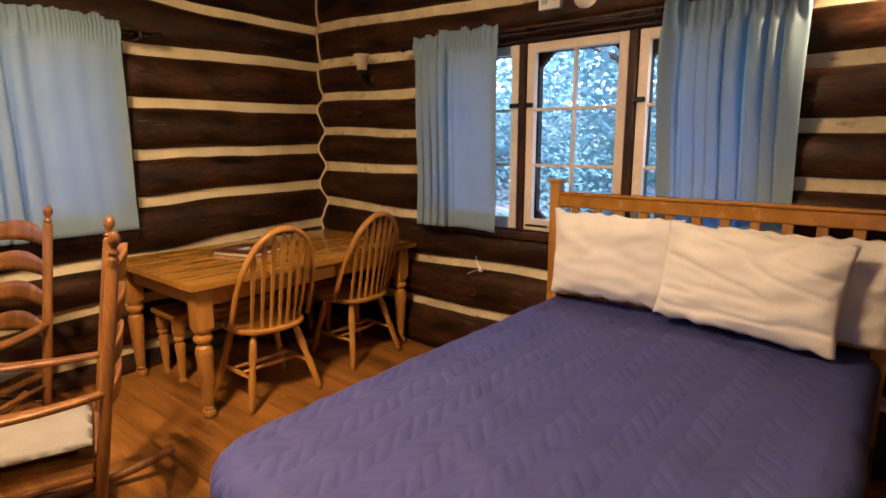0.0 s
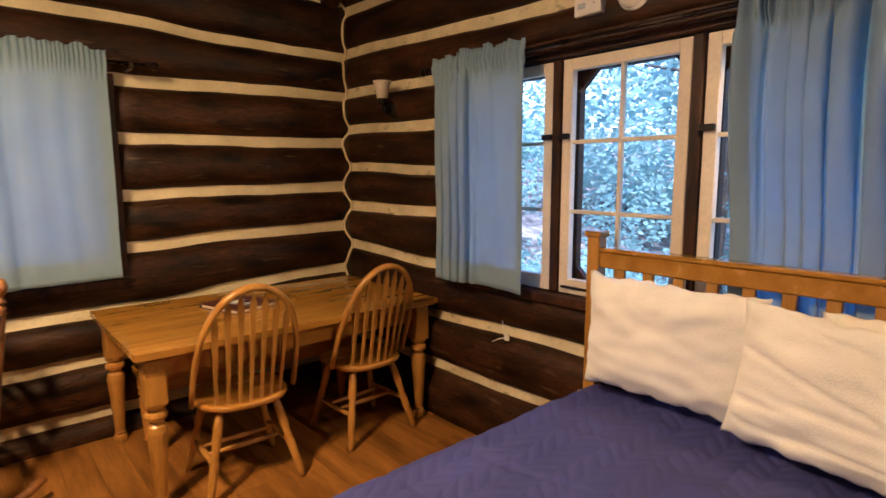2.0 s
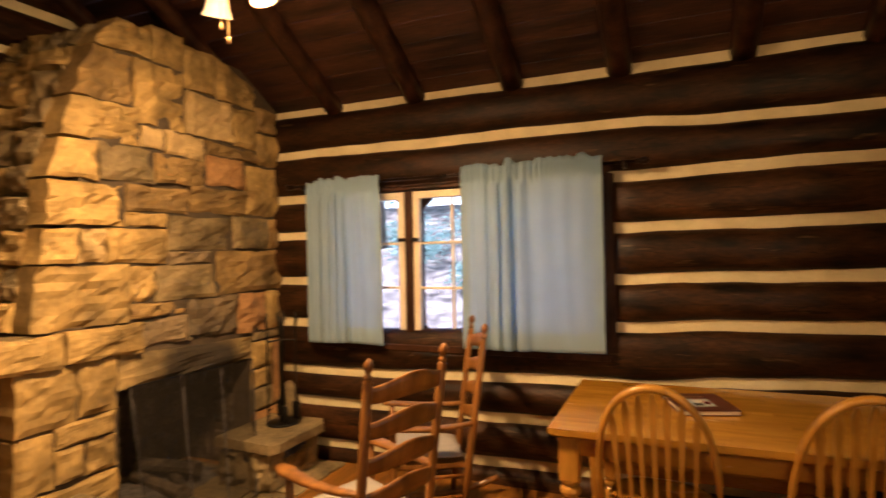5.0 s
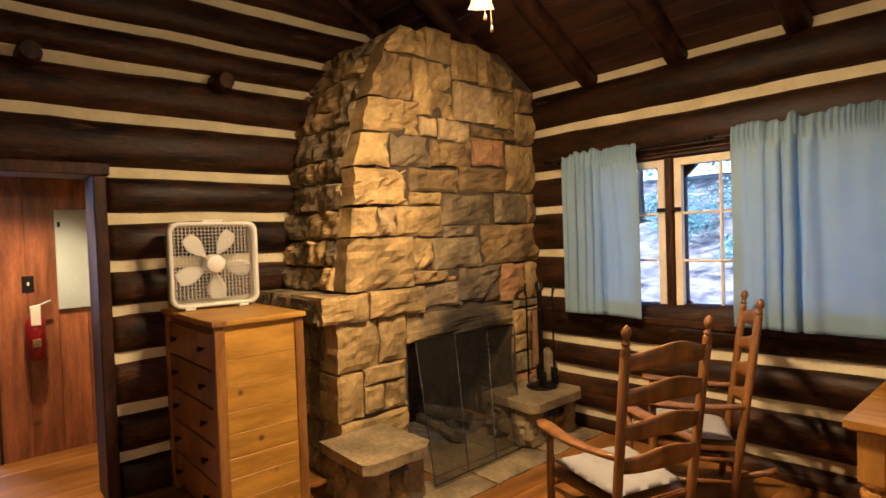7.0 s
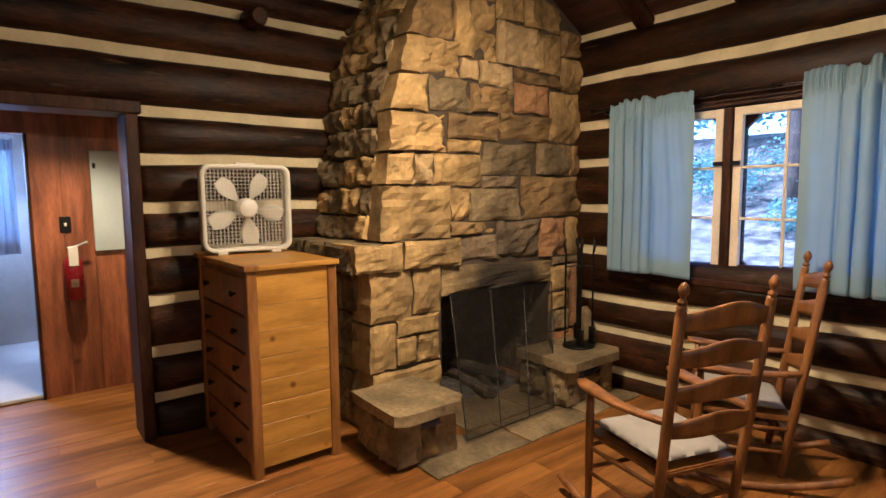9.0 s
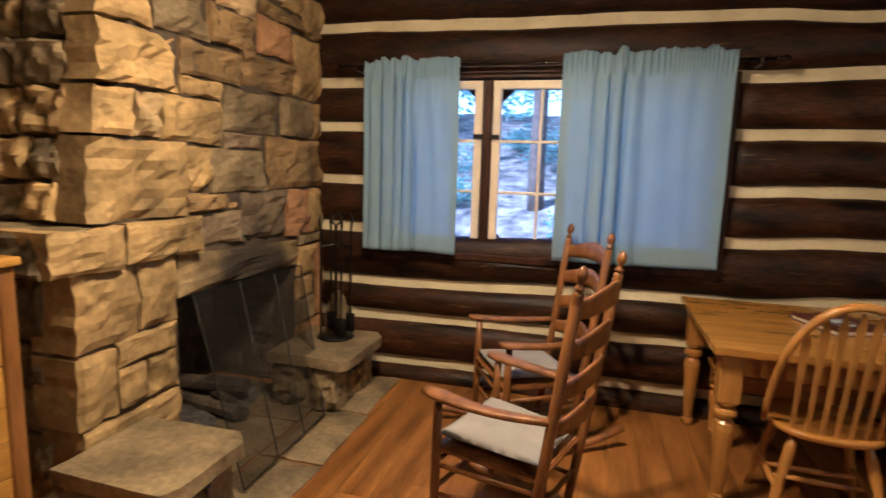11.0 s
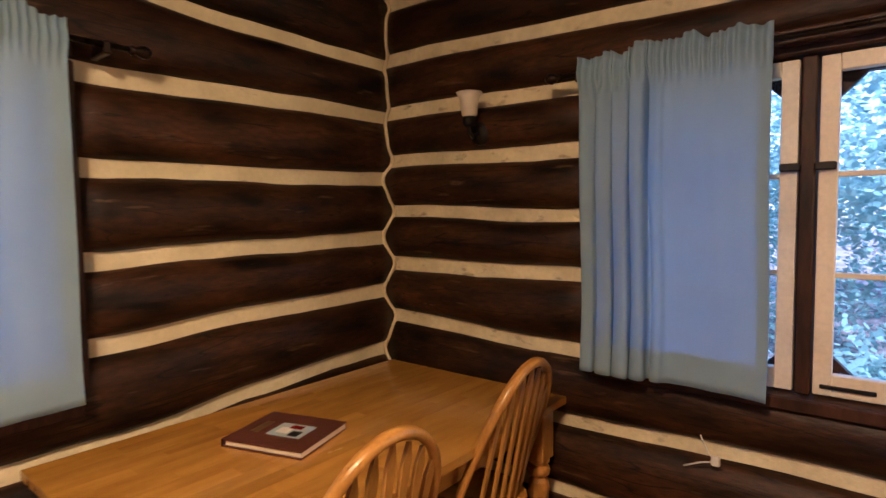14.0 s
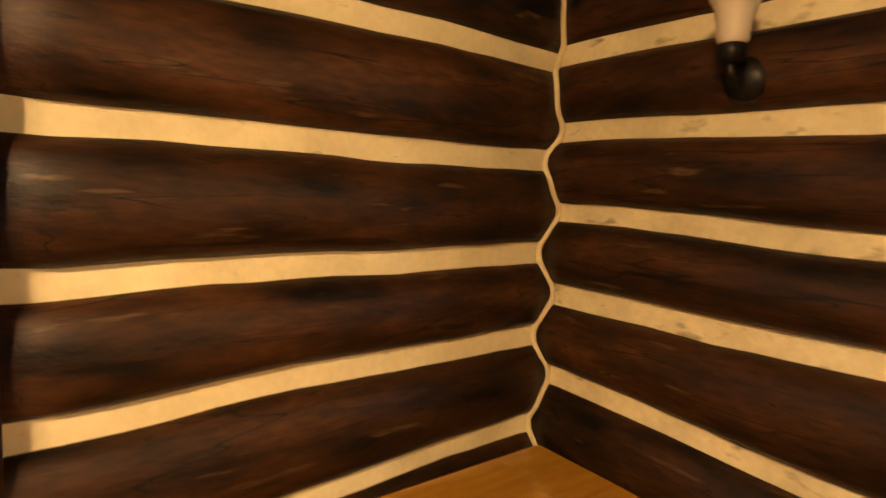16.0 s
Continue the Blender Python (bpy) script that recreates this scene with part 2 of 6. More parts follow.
def soot_stain(m, centre, near, far):
    """Smoke stain round a place, with a ragged edge."""
    nt = m.node_tree
    b = nt.nodes["Principled BSDF"]
    old = b.inputs["Base Color"].links[0].from_socket
    tc = nt.nodes.new("ShaderNodeTexCoord")
    ns = nt.nodes.new("ShaderNodeTexNoise")
    ns.inputs["Scale"].default_value, ns.inputs["Detail"].default_value = 5, 4
    ds = nt.nodes.new("ShaderNodeVectorMath")
    ds.operation = "DISTANCE"
    ds.inputs[1].default_value = centre
    ad = nt.nodes.new("ShaderNodeMath")
    ad.operation = "MULTIPLY_ADD"
    ad.inputs[1].default_value = 0.35
    mr = nt.nodes.new("ShaderNodeMapRange")
    mr.inputs["From Min"].default_value, mr.inputs["From Max"].default_value = near + 0.17, far + 0.17
    mr.inputs["To Min"].default_value, mr.inputs["To Max"].default_value = 0.93, 0.0
    mx = nt.nodes.new("ShaderNodeMixRGB")
    mx.inputs[2].default_value = (0.012, 0.010, 0.008, 1)
    nt.links.new(tc.outputs["Object"], ds.inputs[0])
    nt.links.new(tc.outputs["Object"], ns.inputs["Vector"])
    nt.links.new(ns.outputs["Fac"], ad.inputs[0])
    nt.links.new(ds.outputs["Value"], ad.inputs[2])
    nt.links.new(ad.outputs[0], mr.inputs["Value"])
    nt.links.new(mr.outputs[0], mx.inputs[0])
    nt.links.new(old, mx.inputs[1])
    nt.links.new(mx.outputs[0], b.inputs["Base Color"])


STAINED = mat("smoke_stained_sandstone", (0.26, 0.185, 0.07), 0.85, 5, 0.3, 0.9, fine=30, second=(0.36, 0.26, 0.10), per_object=0.15)
soot_stain(STAINED, (-4.06, -0.86, 0.82), 0.24, 0.58)
def flecks(m, scale, stretch, low, high, rgb):
    """Thin marks of another colour where a drawn-out noise lies between two values."""
    nt = m.node_tree
    b = nt.nodes["Principled BSDF"]
    old = b.inputs["Base Color"].links[0].from_socket
    tc = nt.nodes.new("ShaderNodeTexCoord")
    mp = nt.nodes.new("ShaderNodeMapping")
    mp.inputs["Scale"].default_value = stretch
    info = nt.nodes.new("ShaderNodeObjectInfo")
    ml = nt.nodes.new("ShaderNodeMath")
    ml.operation = "MULTIPLY"
    ml.inputs[1].default_value = 37.0
    ns = nt.nodes.new("ShaderNodeTexNoise")
    ns.noise_dimensions = "4D"
    ns.inputs["Scale"].default_value, ns.inputs["Detail"].default_value = scale, 3
    rp = nt.nodes.new("ShaderNodeValToRGB")
    e = rp.color_ramp.elements
    e[0].position, e[1].position = low, (low + high) / 2
    e[0].color, e[1].color = (0, 0, 0, 1), (1, 1, 1, 1)
    e.new(high).color = (0, 0, 0, 1)
    mx = nt.nodes.new("ShaderNodeMixRGB")
    mx.inputs[2].default_value = (*rgb, 1)
    nt.links.new(tc.outputs["Object"], mp.inputs[0])
    nt.links.new(mp.outputs[0], ns.inputs["Vector"])
    nt.links.new(info.outputs["Random"], ml.inputs[0])
    nt.links.new(ml.outputs[0], ns.inputs["W"])
    nt.links.new(ns.outputs["Fac"], rp.inputs[0])
    nt.links.new(rp.outputs[0], mx.inputs[0])
    nt.links.new(old, mx.inputs[1])
    nt.links.new(mx.outputs[0], b.inputs["Base Color"])


for m in (FLOOR, PINE):
    m.node_tree.nodes["Principled BSDF"].inputs["Specular IOR Level"].default_value = 0.3
for m in (LOG, TIMBER):
    m.node_tree.nodes["Principled BSDF"].inputs["Specular IOR Level"].default_value = 0.24
flecks(LOG, 1.4, (0.3, 4, 4), 0.4955, 0.5045, (0.002, 0.001, 0.0006))
flecks(LOG, 9, (0.45, 3, 3), 0.64, 0.80, (0.085, 0.05, 0.02))
flecks(LOG, 2.2, (0.25, 5, 5), 0.497, 0.503, (0.003, 0.0015, 0.0008))
CHINK_WORN = mat("flaking_mortar", (0.64, 0.555, 0.32), 0.88, 5, 0.1, 0.6, fine=45, second=(0.74, 0.655, 0.40))
flecks(CHINK_WORN, 9, (1.0, 1, 2.2), 0.60, 0.82, (0.27, 0.22, 0.13))
flecks(CHINK, 22, (0.6, 1, 1.6), 0.69, 0.85, (0.40, 0.36, 0.27))
knots(PINE, 5.5, (0.14, 0.05, 0.015))
knots(PANEL, 4.0, (0.06, 0.02, 0.008))


# ---- mesh helpers ----
def mesh_object(name, bm, material, smooth=False):
    me = bpy.data.meshes.new(name)
    bm.normal_update()
    bm.to_mesh(me)
    bm.free()
    me.materials.append(material)
    if smooth:
        for p in me.polygons:
            p.use_smooth = True
    return new(name, me)


def part(name, bm, material, parent=None, label="", smooth=False, m=None):
    ob = mesh_object(name, bm, material, smooth)
    if m is not None:
        ob.matrix_basis = m
    if parent:
        ob.parent = parent
    if label:
        ob["label"] = label
    return ob


def thing(name, m, label, category, group="", kind=""):
    ob = new(name)
    ob.empty_display_size = 0.1
    ob.matrix_basis = m
    return tagged(ob, label, category, group, kind)


def box(x0, x1, y0, y1, z0, z1, bevel=0.0, bm=None, seg=1):
    own = bmesh.new()
    bmesh.ops.create_cube(own, size=1)
    for v in own.verts:
        v.co = Vector((x0 if v.co.x < 0 else x1, y0 if v.co.y < 0 else y1, z0 if v.co.z < 0 else z1))
    if bevel:
        bmesh.ops.bevel(own, geom=own.edges[:], offset=bevel, segments=seg, affect="EDGES", profile=0.6)
    if bm is None:
        return own
    return merge(bm, own)


def merge(bm, other):
    me = bpy.data.meshes.new("tmp")
    other.to_mesh(me)
    other.free()
    bm.from_mesh(me)
    bpy.data.meshes.remove(me)
    return bm


def lathe(profile, n=12, bm=None, at=(0, 0, 0)):
    """Turned shape round z: rows of (radius, z)."""
    bm = bm or bmesh.new()
    rings = []
    for r, z in profile:
        rings.append([bm.verts.new((at[0] + r * math.cos(2 * math.pi * i / n), at[1] + r * math.sin(2 * math.pi * i / n), at[2] + z)) for i in range(n)])
    for a, b in zip(rings, rings[1:]):
        for i in range(n):
            bm.faces.new((a[i], a[(i + 1) % n], b[(i + 1) % n], b[i]))
    bm.faces.new(rings[0][::-1])
    bm.faces.new(rings[-1])
    return bm


def spindle(p, q, profile, n=10):
    """Turned shape from p to q: rows of (radius, share of the length)."""
    p, q = Vector(p), Vector(q)
    bm = lathe([(r, s * (q - p).length) for r, s in profile], n)
    m = Matrix.Translation(p) @ (q - p).to_track_quat("Z", "Y").to_matrix().to_4x4()
    bmesh.ops.transform(bm, matrix=m, verts=bm.verts)
    return bm


def tube(points, radius, n=8, flat=1.0, closed=False):
    """Round bar along points; radius a number or one for each point."""
    pts = [Vector(p) for p in points]
    bm = bmesh.new()
    rings = []
    side = None
    for i, p in enumerate(pts):
        d = (pts[min(i + 1, len(pts) - 1)] - pts[max(i - 1, 0)]).normalized()
        if side is None:
            side = d.cross(Vector((0, 0, 1)))
            if side.length < 0.1:
                side = d.cross(Vector((0, 1, 0)))
        side = (side - d * side.dot(d)).normalized()
        up = side.cross(d)
        r = radius[i] if isinstance(radius, (list, tuple)) else radius
        rings.append([bm.verts.new(p + side * (r * math.cos(2 * math.pi * k / n)) + up * (r * flat * math.sin(2 * math.pi * k / n))) for k in range(n)])
    for a, b in zip(rings, rings[1:]):
        for k in range(n):
            bm.faces.new((a[k], b[k], b[(k + 1) % n], a[(k + 1) % n]))
    bm.faces.new(rings[0])
    bm.faces.new(rings[-1][::-1])
    bmesh.ops.recalc_face_normals(bm, faces=bm.faces)
    return bm


def grid(nu, nv, f, bm=None, close=False):
    """Sheet of nu x nv cells; f(u, v) gives the place, u and v from 0 to 1."""
    bm = bm or bmesh.new()
    vs = [[bm.verts.new(f(i / nu, j / nv)) for j in range(nv + 1)] for i in range(nu + 1)]
    for i in range(nu):
        for j in range(nv):
            bm.faces.new((vs[i][j], vs[i + 1][j], vs[i + 1][j + 1], vs[i][j + 1]))
    return bm


def wob(x, seed, size=1.0):
    return noise.noise(Vector((x * size, seed * 7.31, seed * 3.7)))

# ---- the room: corner at the origin, north wall y = 0, east wall x = 0 ----
WEST, SOUTH, EAVE, RIDGE, SLOPE = -5.04, -5.4, 2.73, -2.7, 0.57
BULGE = 0.07


def slab_wall(name, length, height, holes, label):
    """Mortar core of a wall in its own plane: x along it, y outward, z up, with openings cut through."""
    xs = sorted({0, length, *(h[0] for h in holes), *(h[1] for h in holes)})
    zs = sorted({-0.3, height, *(h[2] for h in holes), *(h[3] for h in holes)})
    bm = bmesh.new()
    solid = {}
    for i in range(len(xs) - 1):
        for k in range(len(zs) - 1):
            cx, cz = (xs[i] + xs[i + 1]) / 2, (zs[k] + zs[k + 1]) / 2
            solid[i, k] = not any(h[0] < cx < h[1] and h[2] < cz < h[3] for h in holes)
    t = 0.20
    for (i, k), s in solid.items():
        if not s:
            continue
        x0, x1, z0, z1 = xs[i], xs[i + 1], zs[k], zs[k + 1]

        def quad(*p):
            bm.faces.new([bm.verts.new(c) for c in p])
        quad((x0, 0, z0), (x1, 0, z0), (x1, 0, z1), (x0, 0, z1))
        quad((x1, t, z0), (x0, t, z0), (x0, t, z1), (x1, t, z1))
        if not solid.get((i - 1, k), False):
            quad((x0, t, z0), (x0, 0, z0), (x0, 0, z1), (x0, t, z1))
        if not solid.get((i + 1, k), False):
            quad((x1, 0, z0), (x1, t, z0), (x1, t, z1), (x1, 0, z1))
        if not solid.get((i, k - 1), False):
            quad((x0, 0, z0), (x0, t, z0), (x1, t, z0), (x1, 0, z0))
        if not solid.get((i, k + 1), False):
            quad((x0, 0, z1), (x1, 0, z1), (x1, t, z1), (x0, t, z1))
    bmesh.ops.remove_doubles(bm, verts=bm.verts, dist=1e-5)
    ob = mesh_object(name, bm, CHINK)
    return tagged(ob, label, "wall", "", "structure")


def lerp(keys, s):
    """Value at s of rows (place, value)."""
    if s <= keys[0][0]:
        return keys[0][1]
    for (a, va), (b, vb) in zip(keys, keys[1:]):
        if s <= b:
            f = (s - a) / (b - a)
            f = f * f * (3 - 2 * f)
            return va + (vb - va) * f
    return keys[-1][1]


def joint(row, s, seed):
    """Height of the mortar line of a course at s along its wall."""
    return lerp(row, s) + 0.012 * wob(s, seed, 1.4) + 0.005 * wob(s, seed + 50, 6)


def half_joint(s, seed):
    return 0.031 + 0.007 * wob(s, seed + 90, 1.1) + 0.003 * wob(s, seed + 70, 9)


def slim(gap, cut):
    """Logs are hewn slimmer where they meet in a corner."""
    return 1.0 if cut else 1 - 0.42 * math.exp(-(gap / 0.2) ** 2)


def log_piece(wall, low, high, s0, s1, seed, cut0=False, cut1=False, top=None, bulge=BULGE, mate=LOG):
    """One log between two mortar lines, from s0 to s1; cut ends are hewn back. Its own x runs along it."""
    n = max(3, int((s1 - s0) / 0.10))
    m = 10
    stops = [s0 + (s1 - s0) * i / n for i in range(n + 1)]
    if cut0:
        stops = [s0, s0 + 0.03, s0 + 0.07, s0 + 0.12] + [s for s in stops if s > s0 + 0.14]
    if cut1:
        stops = [s for s in stops if s < s1 - 0.14] + [s1 - 0.12, s1 - 0.07, s1 - 0.03, s1]
    bm = bmesh.new()
    rows = []
    for s in stops:
        a = joint(low, s, seed) + half_joint(s, seed) if low else -0.1
        b = joint(high, s, seed + 1) - half_joint(s, seed + 1)
        d = bulge * (1 + 0.18 * wob(s, seed + 30, 0.8))
        d *= slim(s - s0, cut0) * slim(s1 - s, cut1)
        if cut0:
            d *= min(1, 0.5 + 0.5 * (s - s0) / 0.12)
        if cut1:
            d *= min(1, 0.5 + 0.5 * (s1 - s) / 0.12)
        ring = []
        for j in range(m + 1):
            u = -1 + 2 * j / m
            u = math.sin(u * math.pi / 2)
            z = (a + b) / 2 + (b - a) / 2 * u
            if top is not None:
                z = min(z, top(s))
            y = -d * (1 - abs(u) ** 2.4) ** 0.62 + 0.004 * noise.noise(Vector((s * 2, z * 18, seed * 3.1)))
            ring.append(bm.verts.new((s - s0, y if 0 < j < m else 0.012, z)))
        rows.append(ring)
    for p, q in zip(rows, rows[1:]):
        for j in range(m):
            bm.faces.new((p[j], q[j], q[j + 1], p[j + 1]))
    bm.faces.new(rows[0])
    bm.faces.new(rows[-1][::-1])
    return part("log", bm, mate, wall, "", True, Matrix.Translation((s0, 0, 0)))


def spans(s0, s1, z, holes):
    """The stretches of a course left between openings."""
    cuts = sorted((h[0], h[1]) for h in holes if h[2] - 0.06 < z < h[3] + 0.06)
    out, at, cut = [], s0, False
    for a, b in cuts:
        if a > at:
            out.append((at, a, cut, True))
        at, cut = b, True
    if s1 > at:
        out.append((at, s1, cut, False))
    return out


# north wall: s = x + 5.13
WIN_A = (-3.67, -1.57, 0.90, 2.07)
COURSES_N = [[(1.23, v0), (3.68, v1), (4.28, v2), (5.07, v3)] for v0, v1, v2, v3 in (
    (0.11, 0.137, 0.14, 0.16), (0.435, 0.45, 0.46, 0.49), (0.673, 0.728, 0.775, 0.81), (1.047, 1.086, 1.118, 1.132),
    (1.374, 1.383, 1.407, 1.423), (1.734, 1.712, 1.725, 1.729), (2.025, 2.043, 2.052, 2.062), (2.386, 2.373, 2.34, 2.34), (2.722, 2.715, 2.715, 2.72))]
wall_north = slab_wall("wall_north", 5.13 + 0.2, 2.84, [(WIN_A[0] + 5.13, WIN_A[1] + 5.13, WIN_A[2], WIN_A[3])],
                       "log wall of dark-stained logs with cream chinking, window and table before it")
wall_north.matrix_basis = pose(-5.13, 0, 0)
hole_n = [(WIN_A[0] + 5.13 - 0.03, WIN_A[1] + 5.13 + 0.03, 0.97, 2.02)]
for k in range(len(COURSES_N)):
    low, high = (COURSES_N[k - 1] if k else None), COURSES_N[k]
    zc = (low[1][1] if low else 0) / 2 + high[1][1] / 2
    for a, b, c0, c1 in spans(0, 5.13, zc, hole_n):
        log_piece(wall_north, low, high, a, b, k, c0, c1)
log_piece(wall_north, COURSES_N[2], COURSES_N[3], hole_n[0][0] + 0.004, hole_n[0][1] - 0.004, 3, False, False, lambda s: 0.878)

# east wall: s = -y
WIN_B = (1.25, 3.31, 0.90, 2.07)
COURSES_E = [[(0.15, v0), (1.1, v1), (2.1, v2), (5.4, v3)] for v0, v1, v2, v3 in (
    (0.31, 0.308, 0.325, 0.325), (0.64, 0.635, 0.655, 0.65), (0.992, 0.943, 0.94, 0.95), (1.268, 1.274, 1.275, 1.275), (1.556, 1.533, 1.54, 1.54),
    (1.825, 1.802, 1.805, 1.805), (2.083, 2.06, 2.06, 2.06), (2.358, 2.324, 2.30, 2.30), (2.65, 2.63, 2.62, 2.62),
    *[(2.94 + 0.3 * k, 2.93 + 0.3 * k, 2.93 + 0.3 * k, 2.94 + 0.3 * k) for k in range(6)])]


def gable_slab(name, holes, label):
    ob = slab_wall(name, 5.4, 4.38, holes, label)
    bm = bmesh.new()
    bm.from_mesh(ob.data)
    for sgn in (-1, 1):
        nrm = Vector((sgn * SLOPE, 0, 1))
        bmesh.ops.bisect_plane(bm, geom=bm.verts[:] + bm.edges[:] + bm.faces[:], plane_co=(2.7, 0, EAVE + SLOPE * 2.7 + 0.02), plane_no=nrm, clear_outer=True)
    bm.to_mesh(ob.data)
    bm.free()
    return ob


wall_east = gable_slab("wall_east", [WIN_B], "gable log wall of dark logs with cream chinking behind the bed")
wall_east.data.materials[0] = CHINK_WORN
wall_east.matrix_basis = pose(0, 0, 0, 0, 0, -90)
hole_e = [(WIN_B[0] - 0.03, WIN_B[1] + 0.03, 0.99, 2.02)]


def gable_logs(wall, courses, holes, seed0):
    for k in range(len(courses)):
        low, high = (courses[k - 1] if k else None), courses[k]
        zlow = low[1][1] if low else 0
        run = max(0.0, (zlow + 0.05 - EAVE) / SLOPE)
        s0, s1 = run, 5.4 - run
        if s1 - s0 < 0.4:
            break
        zc = zlow / 2 + high[1][1] / 2
        for a, b, c0, c1 in spans(s0, s1, zc, holes):
            log_piece(wall, low, high, a, b, seed0 + k, c0, c1, (lambda s: EAVE + SLOPE * min(s, 5.4 - s) - 0.005) if high[1][1] > EAVE else None)


gable_logs(wall_east, COURSES_E, hole_e, 20)

# west wall: seen from inside, s = y + 5.4
DOOR = (-3.943, -3.098, -0.3, 2.0)
COURSES_W = [[(0, v), (2.7, v), (5.4, v)] for v in (0.253, 0.534, 0.864, 1.155, 1.437, 1.734, 2.016, 2.364, 2.675, 2.923, 3.23, 3.54, 3.85, 4.16, 4.47)]
hole_w = [(DOOR[0] + 5.4, DOOR[1] + 5.4, DOOR[2], DOOR[3])]
wall_west = gable_slab("wall_west", hole_w, "gable log wall with open doorway beside the stone chimney")
wall_west.matrix_basis = pose(WEST, SOUTH, 0, 0, 0, 90)
gable_logs(wall_west, COURSES_W, [(DOOR[0] + 5.4 - 0.06, DOOR[1] + 5.4 + 0.06, -1, 1.96)], 50)

# south wall, behind the walk
wall_south = slab_wall("wall_south", 5.13, 2.84, [], "log wall of dark logs with cream chinking")
wall_south.matrix_basis = pose(0, SOUTH, 0, 0, 0, 180)
for k in range(len(COURSES_N)):
    log_piece(wall_south, COURSES_N[k - 1] if k else None, COURSES_N[k], 0, 5.13, 80 + k)


# mortar bead that follows the meeting of the two walls in the corner
def depth(courses, z, s, seed0):
    for k in range(len(courses)):
        low, high = (courses[k - 1] if k else None), courses[k]
        a = joint(low, s, seed0 + k) + half_joint(s, seed0 + k) if low else -0.1
        b = joint(high, s, seed0 + k + 1) - half_joint(s, seed0 + k + 1)
        if a < z < b:
            u = (z - (a + b) / 2) / ((b - a) / 2)
            return BULGE * slim(0.05, False) * (1 + 0.18 * wob(s, seed0 + k + 30, 0.8)) * (1 - abs(u) ** 2.4) ** 0.62
    return 0.0


bead = []
for i in range(170):
    z = 0.02 + 2.70 * i / 169
    bead.append((-depth(COURSES_E, z, 0.05, 20) - 0.004, -depth(COURSES_N, z, 5.08, 0) - 0.004, z))
bead = [tuple(sum(bead[min(max(i + d, 0), 169)][c] for d in (-1, 0, 1)) / 3 for c in range(3)) for i in range(170)]
corner_bead = part("trim", tube(bead, 0.011, 6), CHINK, None, "", True)
tagged(corner_bead, "cream mortar bead filling the log corner", "chinking", "", "structure")

# floor
floor = tagged(part("floor", box(WEST - 0.21, 0.1, SOUTH - 0.2, 0.1, -0.12, -0.012), FLOOR), "worn reddish-brown wooden plank floor", "floor", "", "structure")

# ceiling: boards and rafters in one mesh
bm = bmesh.new()
for side in (0, 1):
    def at(s, up, x, side=side):
        y = -s if side == 0 else SOUTH + s
        return (x, y, EAVE + SLOPE * s + up)
    n_b = 22
    for j in range(n_b):
        s0, s1 = -0.3 + 3.02 * j / n_b + 0.003, -0.3 + 3.02 * (j + 1) / n_b - 0.003
        vs = [bm.verts.new(at(s, up, x)) for up in (0.012, 0.042) for x in (-5.4, 0.3) for s in (s0, s1)]
        for q in ((0, 1, 3, 2), (4, 6, 7, 5), (0, 2, 6, 4), (1, 5, 7, 3), (0, 4, 5, 1), (2, 3, 7, 6)):
            bm.faces.new([vs[c] for c in q])
ceiling = tagged(part("ceiling", bm, BOARD), "dark stained board ceiling under the roof slopes", "ceiling", "", "structure")

for x in (-5.0, -4.3, -3.585, -2.888, -2.161, -1.461, -0.77, -0.121):
    for side in (0, 1):
        y0, y1 = (0.12, RIDGE) if side == 0 else (SOUTH - 0.12, RIDGE)
        pts = [(x + 0.008 * wob(i, x), y0 + (y1 - y0) * i / 8, EAVE + SLOPE * (-0.12 + (2.82) * i / 8) - 0.012) for i in range(9)]
        r = tube(pts, [0.075 + 0.006 * wob(i, x + 3) for i in range(9)], 10)
        tagged(part("rafter", r, TIMBER, None, "", True), "round dark-stained log rafter under the board ceiling", "rafter", "roof rafters", "structure")


